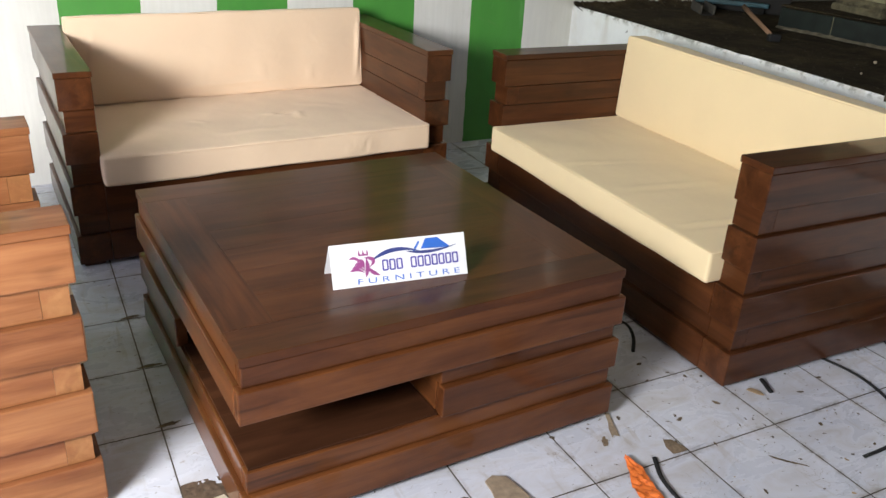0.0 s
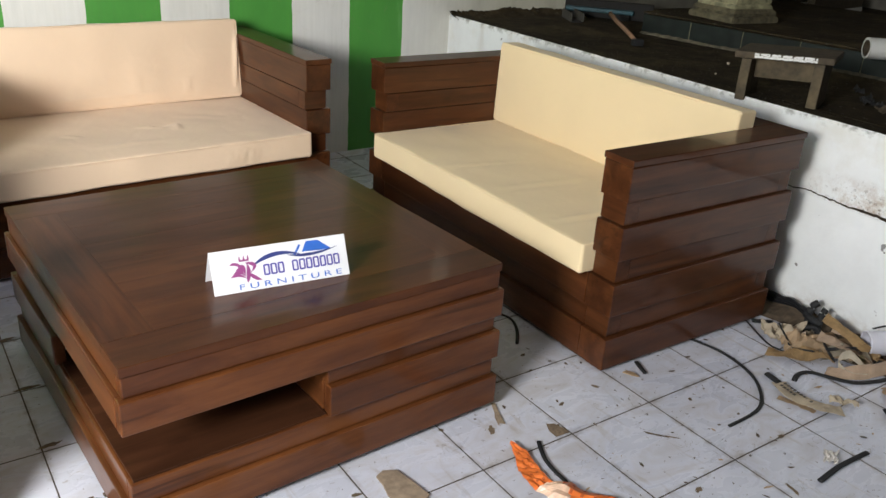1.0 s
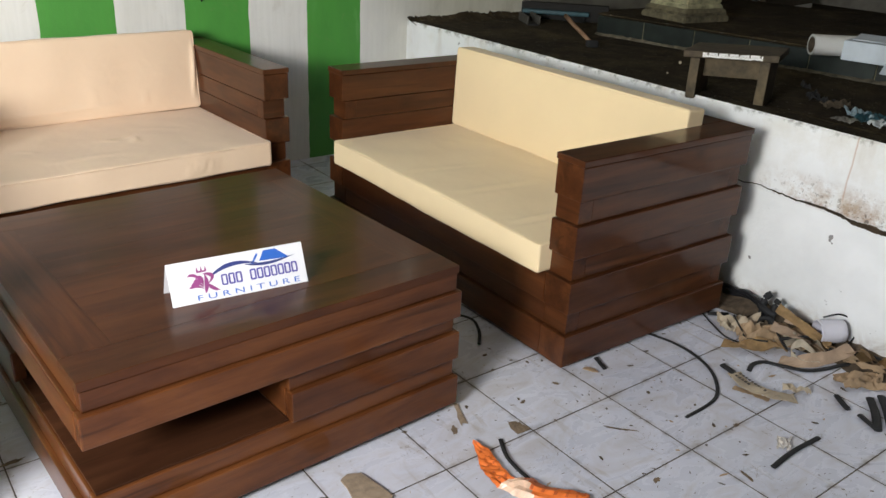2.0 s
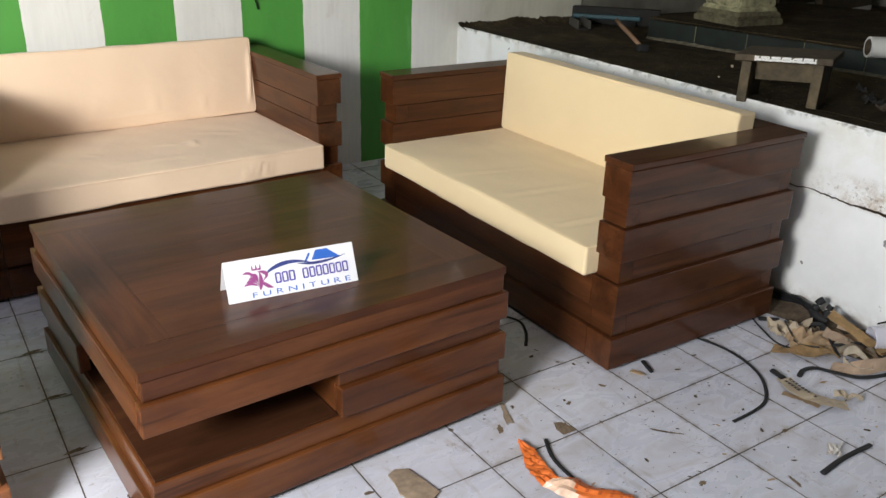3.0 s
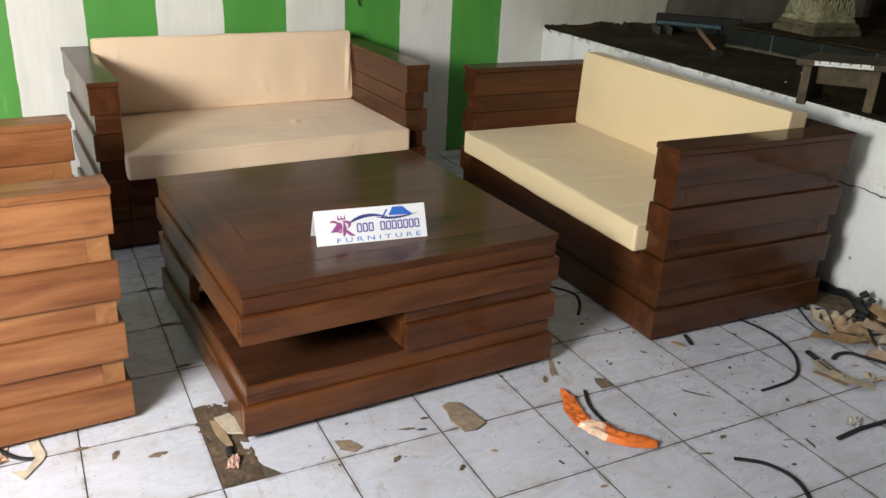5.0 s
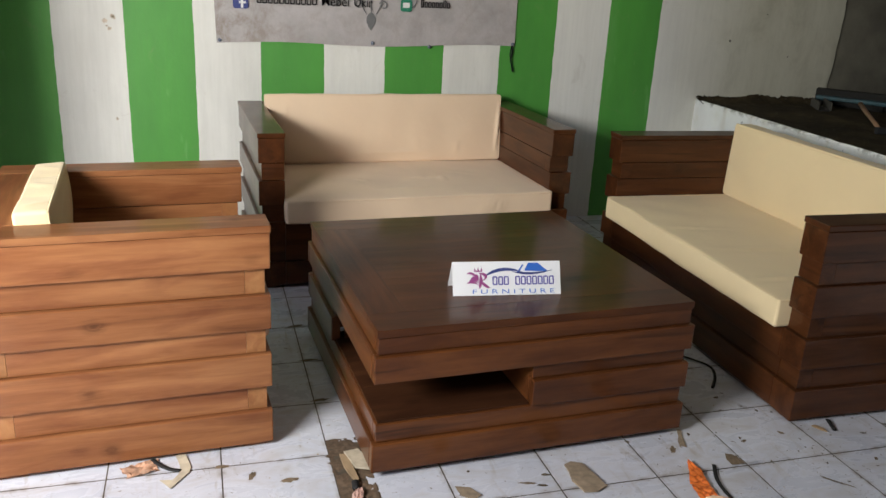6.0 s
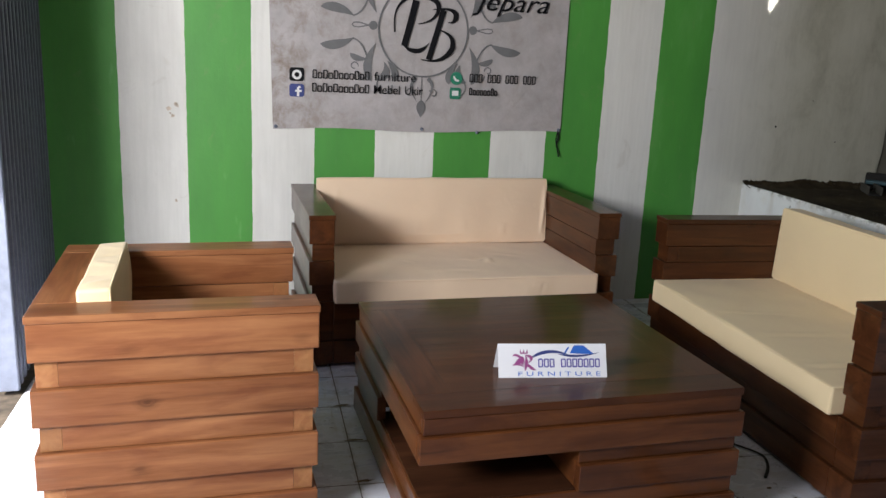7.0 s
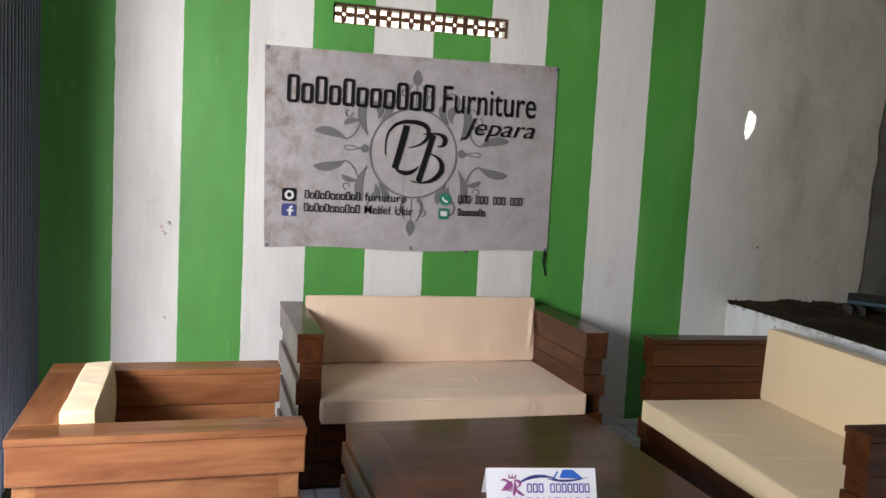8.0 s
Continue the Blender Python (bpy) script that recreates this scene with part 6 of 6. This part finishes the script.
def cup():
    """A ribbed tub on its side, its open mouth to the room."""
    a, b = Vector((2.312, -0.176, 0.060)), Vector((2.382, -0.226, 0.066))
    m = Matrix.Translation(a) @ (b - a).to_track_quat("Z", "Y").to_matrix().to_4x4()
    t = thing("plastic_cup", "white ribbed plastic tub lying on the waste heap", "tub", m)
    n, ln = 30, (b - a).length
    prof = [(0.0375, -0.002), (0.0405, -0.001), (0.0412, 0.004)] + [(0.0392 + (0.0012 if k % 2 else 0.0), 0.007 + 0.0062 * k) for k in range(11)] + [(0.0385, ln - 0.002), (0.034, ln), (0.030, ln - 0.003), (0.0362, ln - 0.012), (0.0368, 0.004)]
    bm = bmesh.new()
    rings = [[bm.verts.new((r * math.cos(2 * math.pi * k / n), r * math.sin(2 * math.pi * k / n), z)) for k in range(n)] for r, z in prof]
    for p, q in zip(rings, rings[1:] + rings[:1]):
        for k in range(n):
            bm.faces.new((p[k], p[(k + 1) % n], q[(k + 1) % n], q[k]))
    bmesh.ops.recalc_face_normals(bm, faces=bm.faces[:])
    part("body", bm, tub_white, t, smooth=True)
    floor = bmesh.new()
    bmesh.ops.create_cone(floor, cap_ends=True, segments=n, radius1=0.0365, radius2=0.0365, depth=0.002)
    part("base", floor, tub_white, t, at=pose(0, 0, ln - 0.010))
    wire = [m.inverted() @ Vector(p) for p in smooth_line([(2.352, -0.165, 0.098), (2.392, -0.196, 0.112), (2.420, -0.232, 0.096), (2.421, -0.250, 0.062), (2.385, -0.254, 0.034), (2.325, -0.240, 0.022), (2.270, -0.222, 0.016)], 6)]
    part("handle", tube(wire, 0.0030, 6), rubber, t, "thin dark wire handle", smooth=True)


tub_white = make_plain("dull_white_plastic", (0.62, 0.61, 0.68), 0.45, 12, 0.1, 0.1)
cup()


def crumbs():
    """Flakes of mud and chips strewn over the tiles."""
    r = random.Random(11)
    bm = bmesh.new()
    for k in range(420):
        x, y = r.uniform(-0.4, 2.3), r.uniform(-1.0, 0.45)
        if r.random() < 0.35:
            x, y = r.gauss(1.6, 0.35), r.gauss(-0.1, 0.25)
        s, turn, long = 0.0012 + 0.0055 * r.random() ** 4, r.uniform(0, math.pi), r.uniform(1.0, 3.2)
        n = r.choice((5, 6, 7))
        pts = []
        for i in range(n):
            a = 2 * math.pi * i / n + 0.5 * r.random()
            q = s * r.uniform(0.6, 1.3)
            u, w = q * math.cos(a) * long, q * math.sin(a)
            pts.append((x + u * math.cos(turn) - w * math.sin(turn), y + u * math.sin(turn) + w * math.cos(turn)))
        lo = [bm.verts.new((px, py, 0.0010)) for px, py in pts]
        hi = bm.verts.new((x, y, 0.0012 + 0.25 * s))
        for i in range(n):
            bm.faces.new((lo[i], lo[(i + 1) % n], hi)).material_index = 1 if k % 5 == 0 else 0
    tagged(new("crumbs", link_mesh("crumbs", bm, [soil, kraft])), "crumbs of mud and wood chips strewn over the tiles", "dirt", kind="stuff")


crumbs()


def mud_stain(x, y, length, width, turn, seed):
    """A dried smear of mud: a ragged flat patch."""
    bm = bmesh.new()
    pts = []
    for i in range(30):
        a = 2 * math.pi * i / 30
        q = 0.8 + 0.45 * noise.noise((math.cos(a) * 2.2 + seed, math.sin(a) * 2.2, seed)) + 0.2 * noise.noise((math.cos(a) * 9, math.sin(a) * 9 + seed, 1))
        pts.append((q * math.cos(a) * length / 2, q * math.sin(a) * width / 2))
    mid = bm.verts.new((0, 0, 0.0012))
    ring = [bm.verts.new((u, w, 0.0008)) for u, w in pts]
    for i in range(30):
        bm.faces.new((mid, ring[i], ring[(i + 1) % 30]))
    ob = new("mud_stain", link_mesh("mud_stain", bm, mud))
    ob.matrix_basis = pose(x, y, 0, 0, 0, turn)
    tagged(ob, "dried smear of brown mud on the floor tiles", "stain", "mud stains")


mud = make_plain("dried_mud", (0.16, 0.115, 0.075), 0.95, 120, 0.7, 0.5)
for x, y, l, w, turn in ((1.40, -0.12, 0.085, 0.010, -52), (1.43, -0.15, 0.05, 0.007, -50), (1.27, 0.12, 0.03, 0.012, 20), (1.42, 0.14, 0.035, 0.014, -60), (1.32, -0.33, 0.035, 0.018, 10), (1.22, -0.37, 0.05, 0.012, -20), (1.62, -0.05, 0.02, 0.014, 40), (1.70, -0.30, 0.03, 0.016, 0),
                         (1.53, -0.45, 0.06, 0.012, 75), (1.02, 0.12, 0.05, 0.02, 60), (0.52, 0.05, 0.06, 0.012, -15), (0.44, -0.06, 0.04, 0.02, 30), (-0.12, 0.20, 0.06, 0.025, 10), (-0.22, 0.24, 0.05, 0.02, 70), (0.02, 0.62, 0.07, 0.02, 5), (0.02, 0.91, 0.08, 0.02, 0), (0.01, 1.21, 0.07, 0.02, 8), (-0.30, 0.30, 0.05, 0.02, 0)):
    mud_stain(x, y, l, w, turn, x * 7 + y * 3)
# a chipped corner where four tiles meet
scrap("tile_chip", "thin chip broken off a tile corner", "tile shard", [(1.205, 0.006), (1.262, 0.010), (1.245, 0.034), (1.215, 0.046)], 0.0012, tile_glaze, 0.0006)
scrap("tile_chip", "brown broken corner of a floor tile", "tile shard", [(1.150, 0.008), (1.196, 0.006), (1.196, 0.022), (1.186, 0.058), (1.165, 0.066), (1.152, 0.040)], 0.0008, mud, 0.0004)


# ---- floor tiles ----
S = 0.30
tile_bm = box((-S / 2 + 0.0019, -S / 2 + 0.0019, -0.008), (S / 2 - 0.0019, S / 2 - 0.0019, 0))
tile_bm.normal_update()
for f in tile_bm.faces:
    f.material_index = 0 if f.normal.z > 0.5 else 1
tile_mesh = link_mesh("tile", tile_bm, [tile_glaze, grout])
floor_ob = bpy.data.objects["floor"]
for i in range(-4, 9):
    for j in range(-10, 9):
        if (i, j) in ((0, 0), (0, 1)) or j * S + S > WALL_Y + 0.25:
            continue
        ob = new("tile", tile_mesh)
        ob.parent = floor_ob
        ob.matrix_basis = pose((i + 0.5) * S, (j + 0.5) * S, 0.0004 * noise.noise((i * 1.7, j * 2.3, 0)), 0.06 * noise.noise((i, j, 3)), 0.06 * noise.noise((i, j, 7)))


# ---- the broken tile beside the table ----
def broken_tile():
    near = [(0.298, 0.0018), (0.298, 0.298), (0.118, 0.298), (0.106, 0.262), (0.099, 0.222), (0.081, 0.193), (0.086, 0.155), (0.084, 0.132), (0.091, 0.110), (0.105, 0.080), (0.114, 0.052), (0.138, 0.020), (0.150, 0.0018)]
    far = [(0.0018, 0.376), (0.030, 0.369), (0.052, 0.361), (0.095, 0.352), (0.108, 0.3018), (0.298, 0.3018), (0.298, 0.598), (0.0018, 0.598)]
    for ragged in (near, far):
        bm = bmesh.new()
        f = bm.faces.new([bm.verts.new((x, y, 0)) for x, y in ragged])
        f.normal_update()
        if f.normal.z < 0:
            f.normal_flip()
        ext = bmesh.ops.extrude_face_region(bm, geom=[f])
        for v in [g for g in ext["geom"] if isinstance(g, bmesh.types.BMVert)]:
            v.co.z -= 0.008
        bmesh.ops.recalc_face_normals(bm, faces=bm.faces[:])
        part("tile", bm, tile_glaze, floor_ob, "broken white floor tile")
    dry_dirt = make_plain("dry_brown_dirt", (0.115, 0.075, 0.048), 0.95, 70, 0.6, 0.7)
    bm = bmesh.new()
    bmesh.ops.create_grid(bm, x_segments=30, y_segments=60, size=0.5)
    for v in bm.verts:
        x, y = 0.076 + v.co.x * 0.148, 0.19 + v.co.y * 0.376
        v.co = (x, y, 0.0005 + 0.004 * noise.noise((x * 30, y * 30, 0)) + 0.003 * noise.noise((x * 90, y * 90, 0)))
        if x > 0.11:
            v.co.z = min(v.co.z, -0.003)
    tagged(new("bare_soil", link_mesh("bare_soil", bm, dry_dirt, True)), "bare brown soil under a broken floor tile", "dirt", kind="stuff")
    for pts in ([(0.006, 0.305), (-0.013, 0.292), (0.004, 0.276)], [(0.006, 0.266), (-0.011, 0.256), (0.005, 0.240)], [(0.006, 0.235), (-0.004, 0.214), (0.006, 0.19)]):
        scrap("tile_chip", "brown chipped notch along the tile edge", "tile shard", pts, 0.0006, dry_dirt, -0.0012, "chipped notches")
    scrap("tile_shard", "loose cream shard of a broken floor tile", "tile shard", [(0.042, 0.291), (0.083, 0.296), (0.108, 0.238), (0.131, 0.193), (0.108, 0.190), (0.089, 0.196), (0.061, 0.209), (0.049, 0.255)], 0.006, paper_pale, 0.005)
    scrap("tile_shard", "small loose shard under the table edge", "tile shard", [(0.150, 0.200), (0.225, 0.219), (0.192, 0.196), (0.145, 0.183)], 0.005, paper_pale, 0.001)
    scrap("cardboard_scrap", "trodden strip of brown card in the hole", "paper scrap", [(0.028, 0.286), (0.047, 0.279), (0.056, 0.215), (0.061, 0.154), (0.050, 0.147), (0.036, 0.19), (0.030, 0.225)], 0.004, kraft, 0.004)
    strip_of("rubber_stub", "dark stub of rubber sticking out of the rubble", "scrap", smooth_line([(0.048, 0.146), (0.045, 0.112)]), 0.010, rubber, 0.7, group="rubble")
    crumple("paper_scrap", "crumpled pinkish scrap in the hole of a broken tile", "paper scrap", pose(0.047, 0.088, 0.003, 0, 0, 70), 0.05, 0.026, 0.016, make_plain("pinkish_scrap", (0.52, 0.32, 0.27), 0.7, 80, 0.5, 0.3), 33, 10)


broken_tile()


# ---- marks on the striped wall ----
def wall_mark(x, z, r, seed):
    pts = [(x + r * (1 + 0.7 * noise.noise((math.cos(a) * 2, math.sin(a) * 2, seed))) * math.cos(a) * 1.2, z + r * (1 + 0.7 * noise.noise((math.cos(a) * 2, math.sin(a) * 2, seed))) * math.sin(a)) for a in [2 * math.pi * k / 22 for k in range(22)]]
    bm = flat([pts], WALL_Y - 0.0012)
    tagged(new("wall_chip", link_mesh("wall_chip", bm, chipped_plaster)), "small chip in the white paint showing brown plaster", "paint chip", "chips in the wall paint")


chipped_plaster = make_plain("chipped_brown_plaster", (0.50, 0.42, 0.34), 0.9, 90, 0.4, 0.5)
for k, (x, z, r) in enumerate(((-0.722, 1.035, 0.010), (-0.690, 1.058, 0.009), (-0.683, 1.050, 0.007), (-0.705, 1.000, 0.008), (-0.716, 1.012, 0.004), (-0.70, 0.575, 0.006))):
    wall_mark(x, z, r, k * 3.7)
for x, z, r in ((2.654, 1.032, 0.006), (2.879, 1.187, 0.003), (3.067, 0.95, 0.004)):
    bm = bmesh.new()
    bmesh.ops.create_uvsphere(bm, u_segments=8, v_segments=6, radius=r)
    nail = new("nail_head", link_mesh("nail_head", bm, rubber, True))
    nail.matrix_basis = pose(x, WALL_Y, z)
    tagged(nail, "small dark nail head in the plaster", "nail", "nails in the wall")
